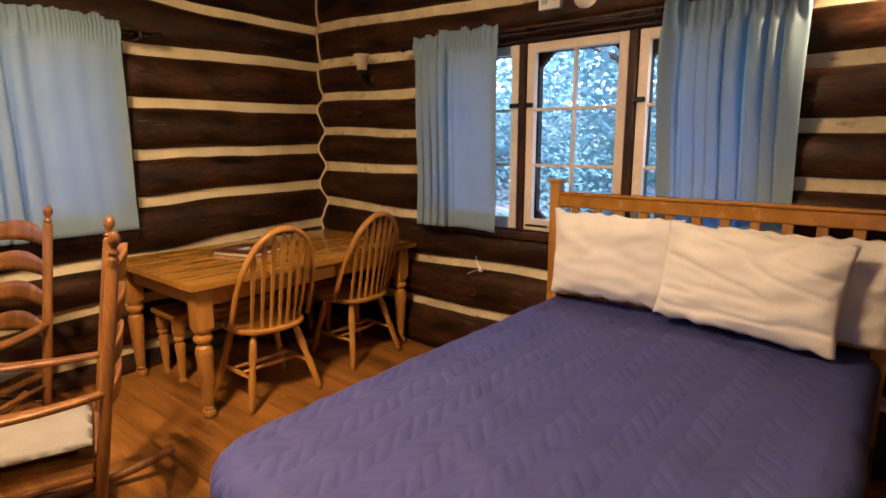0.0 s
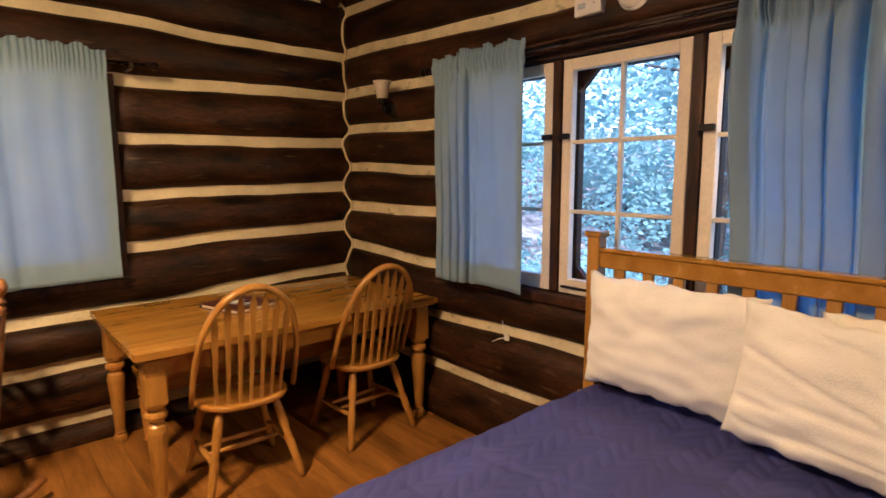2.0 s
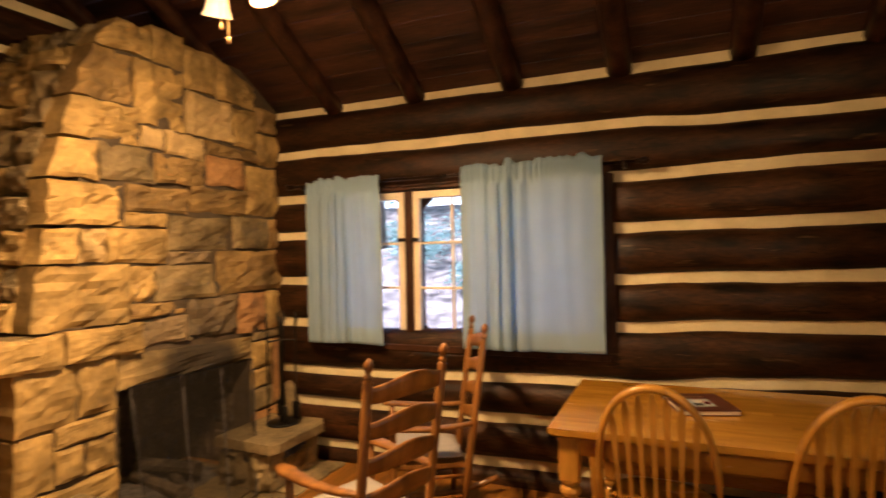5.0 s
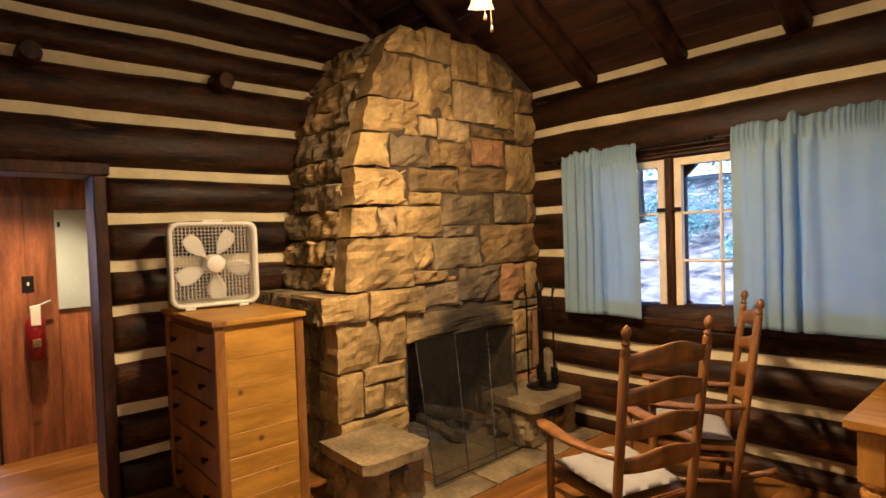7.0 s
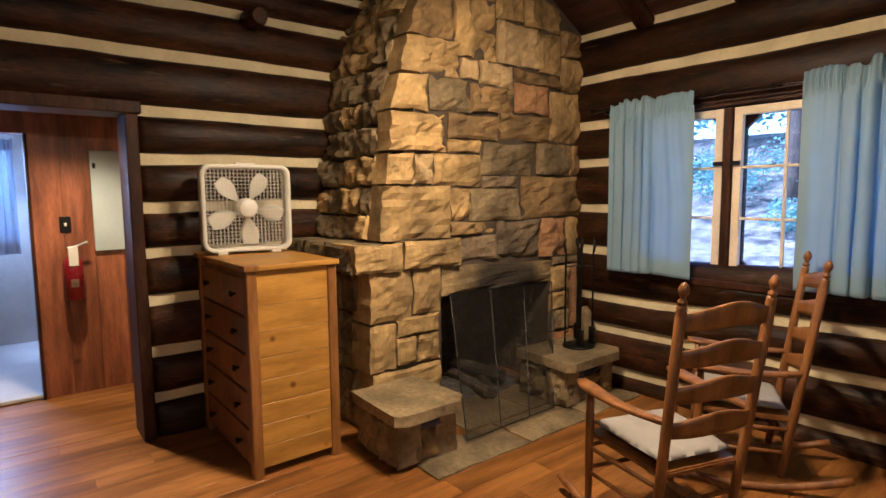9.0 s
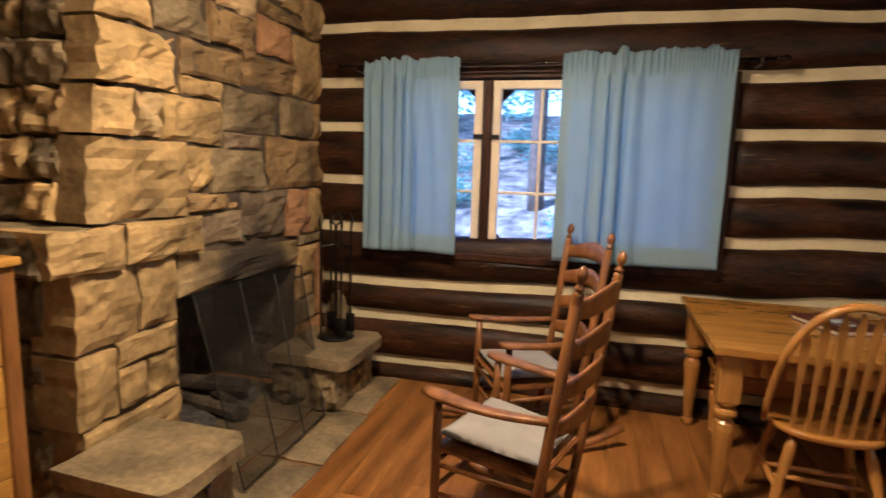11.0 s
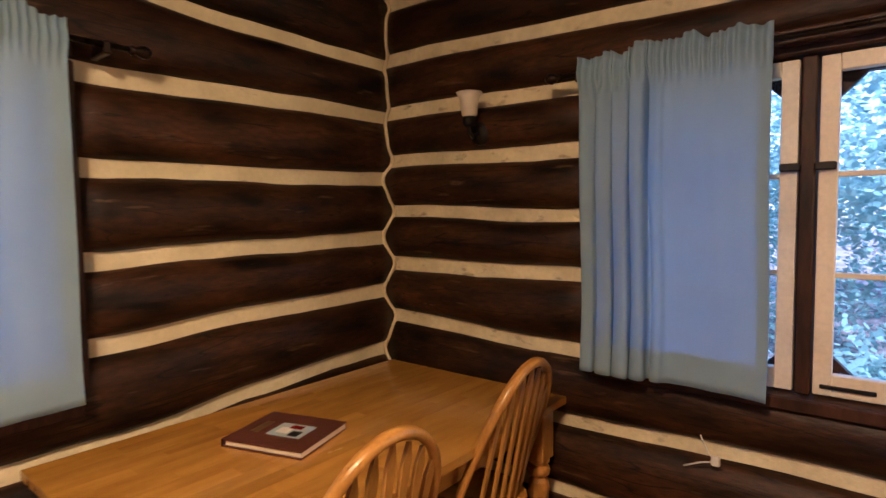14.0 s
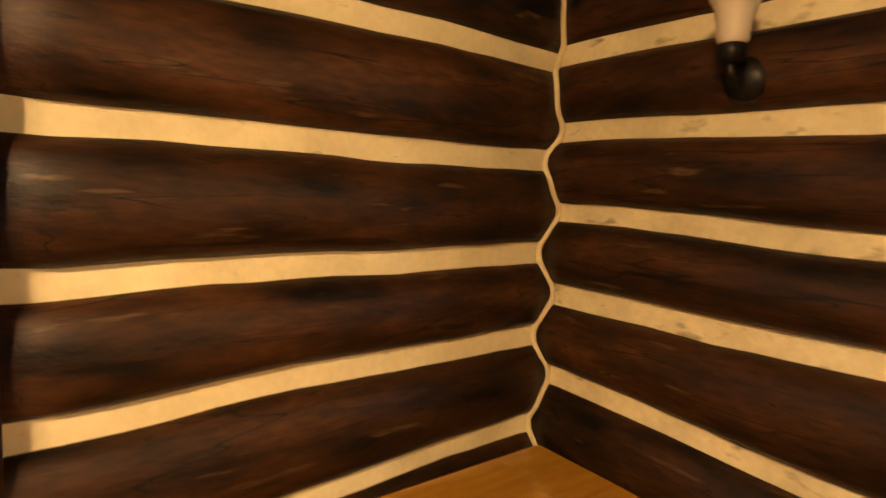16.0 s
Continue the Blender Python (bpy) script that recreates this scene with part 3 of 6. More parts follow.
# ---- windows ----
def casement(name, m, n_sash, w, z0, z1, gap, label):
    """A band of casements: own x along the wall, y outward, starting at the opening's edge. Deep dark posts, painted sashes of six panes."""
    total = n_sash * w + (n_sash + 1) * gap
    win = thing(name, m, label, "window", "", "structure")
    part("window_sill", box(-0.03, total + 0.03, -0.085, 0.22, z0 - 0.05, z0 - 0.004, 0.006), TIMBER, win)
    part("window_head", box(-0.03, total + 0.03, -0.055, 0.2, z1 + 0.004, z1 + 0.07, 0.006), TIMBER, win)
    part("window_head_strip", box(-0.05, total + 0.05, -0.075, -0.057, z1 + 0.03, z1 + 0.085, 0.005), TIMBER, win)
    for i in range(n_sash + 1):
        x0 = i * (w + gap)
        part("mullion" if 0 < i < n_sash else "window_jamb", box(x0 + 0.003, x0 + gap - 0.003, -0.035, 0.13, z0, z1, 0.006), TIMBER, win)
    for i in range(n_sash):
        x0 = gap + i * (w + gap) + 0.004
        x1 = x0 + w - 0.008
        # outer frame with clipped corners, at the outside of the wall
        bm = bmesh.new()
        for a, b, c, d in ((x0, x0 + 0.035, z0, z1), (x1 - 0.035, x1, z0, z1), (x0 + 0.035, x1 - 0.035, z1 - 0.05, z1), (x0 + 0.035, x1 - 0.035, z0, z0 + 0.04)):
            box(a, b, 0.07, 0.11, c, d, 0.0, bm)
        for cx, cz, sx, sz in ((x0 + 0.035, z1 - 0.05, 1, -1), (x0 + 0.035, z0 + 0.04, 1, 1), (x1 - 0.035, z1 - 0.05, -1, -1), (x1 - 0.035, z0 + 0.04, -1, 1)):
            tri = [(cx, cz), (cx + sx * 0.085, cz), (cx, cz + sz * 0.085)]
            f = [bm.verts.new((p, 0.074, q)) for p, q in tri]
            g = [bm.verts.new((p, 0.106, q)) for p, q in tri]
            bm.faces.new(f), bm.faces.new(g[::-1])
            for j in range(3):
                bm.faces.new((f[j], g[j], g[(j + 1) % 3], f[(j + 1) % 3]))
        bmesh.ops.recalc_face_normals(bm, faces=bm.faces)
        part("screen_frame", bm, TIMBER, win)
        st, rt, rb = 0.052, 0.052, 0.075
        sash = bmesh.new()
        box(x0, x0 + st, -0.02, 0.02, z0 + 0.004, z1 - 0.004, 0.003, sash)
        box(x1 - st, x1, -0.02, 0.02, z0 + 0.004, z1 - 0.004, 0.003, sash)
        box(x0 + st, x1 - st, -0.02, 0.02, z1 - 0.004 - rt, z1 - 0.004, 0.003, sash)
        box(x0 + st, x1 - st, -0.02, 0.02, z0 + 0.004, z0 + rb, 0.003, sash)
        so = part("sash", sash, CREAM, win, "cream-painted wooden casement sash")
        gx0, gx1, gz0, gz1 = x0 + st, x1 - st, z0 + rb, z1 - rt - 0.004
        mx = (gx0 + gx1) / 2
        part("muntin", box(mx - 0.009, mx + 0.009, -0.013, 0.013, gz0, gz1, 0.003), CREAM, so)
        for q in (1, 2):
            zz = gz0 + (gz1 - gz0) * q / 3
            part("muntin", box(gx0, gx1, -0.0105, 0.0105, zz - 0.009, zz + 0.009, 0.003), CREAM, so)
        for cx in (0, 1):
            for cz in range(3):
                pz0, pz1 = gz0 + (gz1 - gz0) * cz / 3, gz0 + (gz1 - gz0) * (cz + 1) / 3
                px0, px1 = (gx0, mx) if cx == 0 else (mx, gx1)
                p = part("pane", box(px0 + 0.006, px1 - 0.006, -0.002, 0.002, pz0 + 0.006, pz1 - 0.006), GLASS, so)
                p.visible_shadow = False
        # catch and stay
        lx = x1 - 0.02 if i == 0 else x0 + 0.02
        zz = z0 + (z1 - z0) * 0.68
        part("catch", box(lx - 0.03, lx + 0.03, -0.045, -0.021, zz - 0.013, zz + 0.013, 0.004), BLACK, so, "black iron catch")
        part("stay_bar", box(x0 + 0.02, x0 + 0.17, -0.034, -0.022, z0 + 0.03, z0 + 0.042, 0.002), BLACK, so)
    return win


casement("window_1", pose(WIN_A[0], 0, 0), 3, 0.62, 0.925, 2.035, 0.06, "three cream casements in dark timber frame under blue curtains")
casement("window_2", pose(0, -WIN_B[0], 0, 0, 0, -90), 3, 0.62, 0.925, 2.035, 0.05, "three cream casements in dark timber frame behind the bed")
for wall_m, x0, nm in ((pose(WIN_A[1] + 0.003, 0, 0), 0, "a"), (pose(WIN_A[0] - 0.07, 0, 0), 0, "b"),
                       (pose(0, -WIN_B[0] + 0.063, 0, 0, 0, -90), 0, "c"), (pose(0, -WIN_B[1] - 0.003, 0, 0, 0, -90), 0, "d")):
    c = part("trim", box(0, 0.055, -0.06, 0.0, 0.91, 2.06, 0.006), TIMBER, None, "", False, wall_m)
    tagged(c, "dark stained window casing post", "casing", "", "structure")


# ---- curtains ----
def curtain(m, width, z0, z1, folds, seed, label, gathered=(0.0, 1.0), pushed=0.0, cloth=CURTAIN, hem=HEM):
    """Cotton cloth on a rod pocket, own x along the rod, y outward: ruffled heading, folds where it is gathered, flat elsewhere, doubled hems."""
    cur = thing("curtain", m, label, "curtain", "blue cafe curtains")
    g0, g1 = gathered

    def place(u, v, off=0.0):
        x = u * width
        inside = 1 / (1 + math.exp(-(u - g0) * 22)) / (1 + math.exp((u - g1) * 22))
        ph = folds * 2 * math.pi * (u + 0.17 * wob(u, seed + 2, 2.6))
        fine = math.sin(ph * 2.15 + 2 * wob(v, seed + 12, 1.1))
        sway = 0.9 * wob(0.8 * v + 0.4 * u, seed + 3, 1.6)
        deep = inside * (0.95 + 0.9 * wob(u, seed + 4, 3.1))
        turn = ph + sway
        y = deep * (-0.037 * math.cos(turn) * (1.0 - 0.2 * v) + 0.010 * fine * (0.2 + 0.8 * v))
        x += inside * 1.15 * width / (folds * 2 * math.pi) * math.sin(turn)
        y += 0.022 * wob(u * 1.7 + 0.25 * v, seed + 6, 1.2) * (1 - 0.6 * v) + 0.004 * wob(u * 6 + v * 1.5, seed + 8, 1.4)
        # soft slanting folds in the slack part, deepest below the rod
        slack = (1 - inside) * (0.35 + 0.65 * v)
        y += slack * 0.013 * math.sin(ph * 0.62 + 2.4 * wob(v + 0.6 * u, seed + 21, 1.5)) * (0.7 + 0.6 * wob(u + 0.3 * v, seed + 23, 3.3))
        # the heading above the rod is ruffled, the pocket is drawn tight round the rod
        ruff = 0.65 + 0.35 * inside
        top = z1 + ruff * (0.03 * wob(x, seed, 9) + 0.042 * wob(x, seed + 5, 19))
        bot = z0 + 0.018 * wob(x, seed + 9, 2.2)
        z = bot + (top - bot) * v
        if v > 0.88:
            w = min(1, (v - 0.88) / 0.05)
            y = y * (1 - w) + w * ruff * 0.017 * math.sin(ph * 3.7 + 1.5 * wob(u, seed + 14, 5))
            y -= 0.014 * math.exp(-((v - 0.945) / 0.016) ** 2)
        if pushed:
            k = min(1, max(0, (0.80 - v) / 0.55))
            k = k * k * (3 - 2 * k)
            y = y * (1 - 0.75 * k) + pushed * k
        x += (0.02 * wob(v, seed + 11, 2) + 0.012 * inside * math.sin(ph * 2)) * (1 - v)
        return (x, y + off, z)
    n = int(max(folds, 4) * 22)
    ob = part("cloth", grid(n, 46, place), cloth, cur, "", True)
    ob.modifiers.new("thick", "SOLIDIFY").thickness = 0.002
    for nm, f in (("hem", lambda u, v: place(u, v * 0.095, 0.005)), ("side_hem", lambda u, v: place(0.945 + 0.055 * u, 0.095 + 0.80 * v, 0.005)),
                  ("side_hem", lambda u, v: place(0.055 * u, 0.095 + 0.80 * v, 0.005)), ("rod_pocket", lambda u, v: place(u, 0.90 + 0.07 * v, 0.005))):
        wide = nm in ("hem", "rod_pocket")
        part(nm, grid(2 * n if wide else 6, 4 if wide else 36, f), hem, cur, "", True)
    return cur


curtain(pose(-3.74, -0.165, 0), 0.625, 0.925, 2.145, 8, 1, "pale blue cotton curtain drawn aside, window near the fireplace", (0.0, 0.52))
curtain(pose(-2.495, -0.165, 0), 0.93, 0.935, 2.165, 10, 2, "pale blue cotton curtain hanging over half the window by the table", (0.17, 0.47))
curtain(pose(-0.165, -1.21, 0, 0, 0, -90), 0.65, 0.915, 2.135, 8, 3, "pale blue cotton curtain with gathered top near the wall sconce", (0.03, 0.42))
curtain(pose(-0.165, -2.815, 0, 0, 0, -90), 0.58, 0.92, 2.11, 7, 4, "pale blue cotton curtain hanging behind the headboard", (-0.2, 1.2), 0.088)


def curtain_rod(m, length, label):
    rod = thing("curtain_rod", m, label, "curtain rod", "curtain rods")
    part("rod", spindle((0, 0, 0), (length, 0, 0), [(0.011, 0), (0.011, 1)], 8), BRONZE, rod, "", True)
    for x, d in ((0, -1), (length, 1)):
        part("finial", spindle((x, 0, 0), (x + d * 0.075, 0, 0), [(0.011, 0), (0.019, 0.12), (0.011, 0.25), (0.016, 0.4), (0.024, 0.62), (0.02, 0.85), (0.006, 1)], 10), BRONZE, rod, "", True)
        part("bracket", box(x - d * 0.07 - 0.012, x - d * 0.07 + 0.012, -0.012, 0.12, -0.03, 0.012, 0.004), BRONZE, rod)
    return rod


curtain_rod(pose(-3.88, -0.135, 2.11), 2.51, "dark bronze curtain rod with turned finials over the window")
curtain_rod(pose(-0.135, -1.12, 2.08, 0, 0, -90), 2.4, "dark bronze curtain rod with turned finials above the bed")

# ---- bed ----
bed = thing("bed", pose(-0.015, -3.02, 0), "wooden double bed with slatted headboard and blue quilt", "bed")
for y in (-0.76, 0.76):
    part("headboard_post", box(-0.145, -0.085, y - 0.03, y + 0.03, 0, 1.235, 0.004), OAK, bed)
    part("post_cap", box(-0.155, -0.075, y - 0.04, y + 0.04, 1.235, 1.26, 0.006), OAK, bed)
part("top_rail", box(-0.14, -0.09, -0.73, 0.73, 1.105, 1.175, 0.006), OAK_X, bed)
part("rail_cap", box(-0.15, -0.08, -0.73, 0.73, 1.175, 1.192, 0.004), OAK_X, bed)
part("bottom_rail", box(-0.135, -0.095, -0.73, 0.73, 0.60, 0.68, 0.005), OAK_X, bed)
for i in range(11):
    y = -0.64 + 1.28 * i / 10
    part("slat", box(-0.126, -0.104, y - 0.022, y + 0.022, 0.68, 1.105, 0.003), OAK, bed)
for y in (-0.735, 0.715):
    part("side_rail", box(-2.2, -0.146, y, y + 0.02, 0.22, 0.36, 0.004), OAK_X, bed)
for x in (-2.15, -0.4):
    for y in (-0.6, 0.6):
        part("leg", box(x - 0.03, x + 0.03, y - 0.03, y + 0.03, 0, 0.30, 0.004), OAK, bed)
part("mattress", box(-2.22, -0.16, -0.65, 0.65, 0.30, 0.565, 0.06, None, 3), PILLOW, bed, "", True)


def quilt_height(x, y):
    """Stitched herringbone: rows of slanted puffs with seams between."""
    x, y = x + 0.030 * noise.noise(Vector((x * 5, y * 5, 2))), y + 0.026 * noise.noise(Vector((x * 4, y * 4, 7)))
    row = 0.088
    k = math.floor(y / row)
    fy = y / row - k
    slant = 1 if k % 2 == 0 else -1
    c = (x + slant * (fy - 0.5) * row * 1.1) / 0.072 + 0.5 * (k % 2)
    fx = c - math.floor(c)
    puff = (math.sin(math.pi * fx) ** 0.28) * (math.sin(math.pi * fy) ** 0.26)
    return 0.016 * (0.45 + 0.9 * abs(noise.noise(Vector((x * 1.6, y * 1.6, 12))))) * puff + 0.014 * noise.noise(Vector((x * 2.2, y * 2.2, 1))) - 0.007 * max(0, 0.16 - abs(noise.noise(Vector((x * 2.6 + y, y * 1.7 - x, 6))))) / 0.16 + 0.009 * noise.noise(Vector((x * 11, y * 6, 4)))


def quilt_place(u, v):
    """Cloth laid over the mattress: flat inside a rounded outline, falling outside it."""
    a = -2.80 + u * 2.64
    b = -1.16 + v * 2.32
    half, foot, r = 0.69, -2.26, 0.17
    # distance outside the rounded rectangle of the top
    dx, dy = max(0.0, (foot + r) - a), max(0.0, abs(b) - (half - r))
    d = math.hypot(dx, dy) - r
    h = quilt_height(a, b)
    sag = 0.600 - 0.03 * max(0, abs(b) / half - 0.6) - 0.02 * max(0, -1.5 - a)
    if d <= 0:
        return (a, b, sag + h)
    k = math.hypot(dx, dy) or 1.0
    nx, ny = -dx / k, math.copysign(dy / k, b)
    over = min(d, 0.10)
    out = 0.10 * math.sin(over / 0.10 * math.pi / 2) * 0.75
    down = 0.10 * (1 - math.cos(over / 0.10 * math.pi / 2)) * 0.8 + max(0, d - 0.10)
    flare = 0.05 * noise.noise(Vector((a * 3, b * 3, 9))) * max(0, d - 0.1) * 2
    base_x = (foot + r) + nx * r if dx > 0 else a
    base_y = math.copysign((half - r), b) + ny * r if dy > 0 else b
    return (base_x + nx * (out + h + flare), base_y + ny * (out + h + flare), max(0.25, sag - down))


quilt = part("quilt", grid(400, 360, quilt_place), QUILT, None, "", True, pose(0, -3.02, 0))
tagged(quilt, "navy blue stitched quilt spread over the bed", "quilt")


def pillow(m, w, d, h, seed, label, creased=0.006):
    def place(u, v, sgn):
        a, b = 2 * u - 1, 2 * v - 1
        edge = (1 - abs(a) ** 3.0) * (1 - abs(b) ** 3.0)
        puff = max(0, edge) ** 0.55
        # corners pulled out, sides drawn in
        x = a * w / 2 * (1 - 0.06 * (1 - abs(b)) * 0 - 0.05 * (1 - b * b))
        y = b * d / 2 * (1 - 0.05 * (1 - a * a))
        cr = 0.02 * noise.noise(Vector((a * 2.2 + seed, b * 2.2, seed))) - creased * max(0, 0.14 - abs(noise.noise(Vector((a * 0.8 + b * 1.9, b * 0.9 - a * 0.5, seed + 4.3))))) / 0.14
        rim = max(abs(a), abs(b))
        y += 0.016 * noise.noise(Vector((a * 6, seed * 2.3, b))) * max(0, abs(b) - 0.7) / 0.3
        z = 0.008 * noise.noise(Vector((a * 5, b * 5, seed))) * (rim > 0.9) + sgn * (h / 2 * puff) + (cr + 0.01 * noise.noise(Vector((a * 3.3, b * 4.2, seed + 2)))) * min(1, puff * 2) * (1 if sgn > 0 else 0.4)
        return (x, y, z)
    bm = grid(64, 44, lambda u, v: place(u, v, 1))
    grid(64, 44, lambda u, v: place(u, 1 - v, -1), bm)
    bmesh.ops.remove_doubles(bm, verts=bm.verts, dist=0.0008)
    bmesh.ops.recalc_face_normals(bm, faces=bm.faces)
    p = part("pillow", bm, PILLOW, None, "", True, m)
    tagged(p, label, "pillow", "pillows on the bed")
    return p


pillow(pose(-0.265, -2.665, 0.875, 87, 0, -88), 0.68, 0.46, 0.19, 1, "plump white pillow standing against the headboard", 0.0)
pillow(pose(-0.22, -3.47, 0.86, 82, 0, -91), 0.68, 0.44, 0.15, 2, "white pillow standing behind a creased one")
pillow(pose(-0.36, -3.30, 0.86, 80, 3, -94), 0.74, 0.45, 0.17, 3, "creased white pillow leaning on the other pillows", 0.014)


# ---- table, bench, chairs ----
LEG_TURN = [(0.02, 0.0), (0.03, 0.012), (0.034, 0.045), (0.03, 0.08), (0.02, 0.095), (0.027, 0.112), (0.022, 0.13), (0.026, 0.2), (0.036, 0.55), (0.043, 0.74),
            (0.038, 0.80), (0.026, 0.83), (0.026, 0.84), (0.042, 0.865), (0.046, 0.895), (0.042, 0.925), (0.028, 0.945), (0.04, 0.965), (0.044, 0.985), (0.044, 1.0)]


def dining_table():
    t = thing("dining_table", pose(-0.895, -0.59, 0), "honey oak dining table with turned legs in the log corner", "table")
    w, d, h = 1.66, 1.03, 0.757
    q = random.Random(11)
    rows = 16
    for i in range(rows):
        y0 = -d / 2 + d * i / rows
        x0 = -w / 2
        while x0 < w / 2 - 0.01:
            x1 = x0 + q.uniform(0.22, 0.52)
            x1 = w / 2 if x1 > w / 2 - 0.15 else x1
            part("stave", box(x0, x1, y0, y0 + d / rows, h - 0.03, h, 0.0003), STAVE, t)
            x0 = x1
    part("edge_band", box(-w / 2 + 0.012, w / 2 - 0.012, -d / 2 + 0.012, d / 2 - 0.012, h - 0.042, h - 0.031, 0.004), OAK_X, t)
    for sy in (-1, 1):
        part("apron", box(-w / 2 + 0.13, w / 2 - 0.13, sy * (d / 2 - 0.085) - 0.011, sy * (d / 2 - 0.085) + 0.011, h - 0.14, h - 0.043, 0.003), OAK_X, t)
    for sx in (-1, 1):
        part("apron", box(sx * (w / 2 - 0.085) - 0.011, sx * (w / 2 - 0.085) + 0.011, -d / 2 + 0.13, d / 2 - 0.13, h - 0.14, h - 0.043, 0.003), OAK, t)
        for sy in (-1, 1):
            bm = lathe([(r * 1.08, z * 0.50) for r, z in LEG_TURN], 14, None, (sx * (w / 2 - 0.085), sy * (d / 2 - 0.085), 0))
            box(sx * (w / 2 - 0.085) - 0.046, sx * (w / 2 - 0.085) + 0.046, sy * (d / 2 - 0.085) - 0.046, sy * (d / 2 - 0.085) + 0.046, 0.50, h - 0.043, 0.004, bm)
            part("leg", bm, OAK, t, "turned leg with square block")
    return t


dining_table()


def bench():
    b = thing("bench", pose(-0.95, -0.36, 0), "low oak bench with turned legs pushed under the table", "bench")
    part("seat", box(-0.62, 0.62, -0.15, 0.15, 0.41, 0.445, 0.006), OAK_X, b)
    part("apron", box(-0.56, 0.56, -0.11, -0.09, 0.34, 0.409, 0.003), OAK_X, b)
    part("apron", box(-0.56, 0.56, 0.09, 0.11, 0.34, 0.409, 0.003), OAK_X, b)
    for x in (-0.57, 0.57):
        for y in (-0.11, 0.11):
            bm = lathe([(r * 0.75, z * 0.32) for r, z in LEG_TURN], 12, None, (x, y, 0))
            box(x - 0.03, x + 0.03, y - 0.03, y + 0.03, 0.32, 0.409, 0.003, bm)
            part("leg", bm, OAK, b)
    return b


bench()


def windsor_chair(m, label):
    """Bow-back chair; faces +y, origin on the floor under the seat."""
    c = thing("windsor_chair", m, label, "chair", "bow-back chairs at the table")
    # saddle seat
    bm = bmesh.new()
    rings = []
    for dz, k in ((0.415, 0.93), (0.425, 0.985), (0.437, 1.0), (0.447, 0.985), (0.449, 0.93), (0.440, 0.55)):
        ring = []
        for i in range(36):
            a = 2 * math.pi * i / 36
            x, y = math.cos(a), math.sin(a)
            rx = 0.225 * (1 + 0.04 * y)
            px = math.copysign(abs(x) ** 0.75, x) * rx * k
            py = math.copysign(abs(y) ** 0.8, y) * 0.215 * k
            ring.append(bm.verts.new((px, py, dz)))
        rings.append(ring)
    for a, b in zip(rings, rings[1:]):
        for i in range(36):
            bm.faces.new((a[i], a[(i + 1) % 36], b[(i + 1) % 36], b[i]))
    bm.faces.new(rings[0][::-1]), bm.faces.new(rings[-1])
    part("seat", bm, OAK_X, c, "", True)

    def back(x, z):
        """Place on the leaning back sheet: x across, z up from the seat."""
        return Vector((x, -0.175 - 0.20 * z + 0.10 * (x / 0.2) ** 2 * (1 - z / 0.6) * 0.6, 0.445 + z))
    pts = []
    for i in range(33):
        a = math.pi * i / 32
        x = -0.245 * math.cos(a) * (1 + 0.07 * math.sin(a) ** 2)
        z = 0.565 * math.sin(a) ** 0.72
        pts.append(back(x, z))
    part("bow", tube(pts, [0.0125 + 0.004 * math.sin(math.pi * i / 32) for i in range(33)], 8, 1.25), OAK, c, "steam-bent bow", True)
    for i in range(7):
        x = -0.15 + 0.30 * i / 6
        xt = x * 1.12
        a = math.acos(max(-1, min(1, -xt / 0.26)))
        zt = 0.565 * math.sin(a) ** 0.72 - 0.008
        p, q = back(x, -0.004), back(xt, zt)
        n = 9
        bm = bmesh.new()
        rows = []
        for j in range(n):
            s = j / (n - 1)
            w = (0.0065, 0.007, 0.008, 0.009, 0.0105, 0.0125, 0.014, 0.015, 0.004)[j] if j < 8 else 0.004
            s2 = (0, 0.12, 0.28, 0.42, 0.56, 0.68, 0.78, 0.87, 0.97)[j]
            ctr = p.lerp(q, s2)
            th = 0.006
            rows.append([bm.verts.new(ctr + Vector((sx * w, sy * th, 0))) for sx, sy in ((-1, -1), (1, -1), (1, 1), (-1, 1))])
        for r0, r1 in zip(rows, rows[1:]):
            for k in range(4):
                bm.faces.new((r0[k], r0[(k + 1) % 4], r1[(k + 1) % 4], r1[k]))
        bm.faces.new(rows[0][::-1]), bm.faces.new(rows[-1])
        part("spindle", bm, OAK, c)
    turn = [(0.011, 0), (0.016, 0.06), (0.019, 0.3), (0.022, 0.45), (0.016, 0.5), (0.021, 0.52), (0.016, 0.55), (0.023, 0.68), (0.021, 0.85), (0.014, 1)]
    feet = {}
    for sx in (-1, 1):
        for sy in (-1, 1):
            top = (sx * 0.13, sy * 0.12, 0.42)
            foot = (sx * 0.225, sy * (0.19 if sy > 0 else 0.22), 0.0)
            feet[sx, sy] = (Vector(foot), Vector(top))
            part("leg", spindle(foot, top, turn), OAK, c, "", True)
    mids = []
    for sx in (-1, 1):
        a, b = (feet[sx, s][0].lerp(feet[sx, s][1], 0.42) for s in (-1, 1))
        part("stretcher", spindle(a, b, [(0.008, 0), (0.013, 0.3), (0.015, 0.5), (0.013, 0.7), (0.008, 1)], 8), OAK, c, "", True)
        mids.append((a.lerp(b, 0.4), a.lerp(b, 0.7)))
    for i in (0, 1):
        part("stretcher", spindle(mids[0][i], mids[1][i], [(0.008, 0), (0.013, 0.3), (0.015, 0.5), (0.013, 0.7), (0.008, 1)], 8), OAK, c, "", True)
    return c


chair_a = windsor_chair(pose(-1.245, -0.965, 0, 0, 0, -3), "honey oak bow-back chair tucked in at the table")
copy_thing(chair_a, pose(-0.50, -0.905, 0, 0, 0, 2))


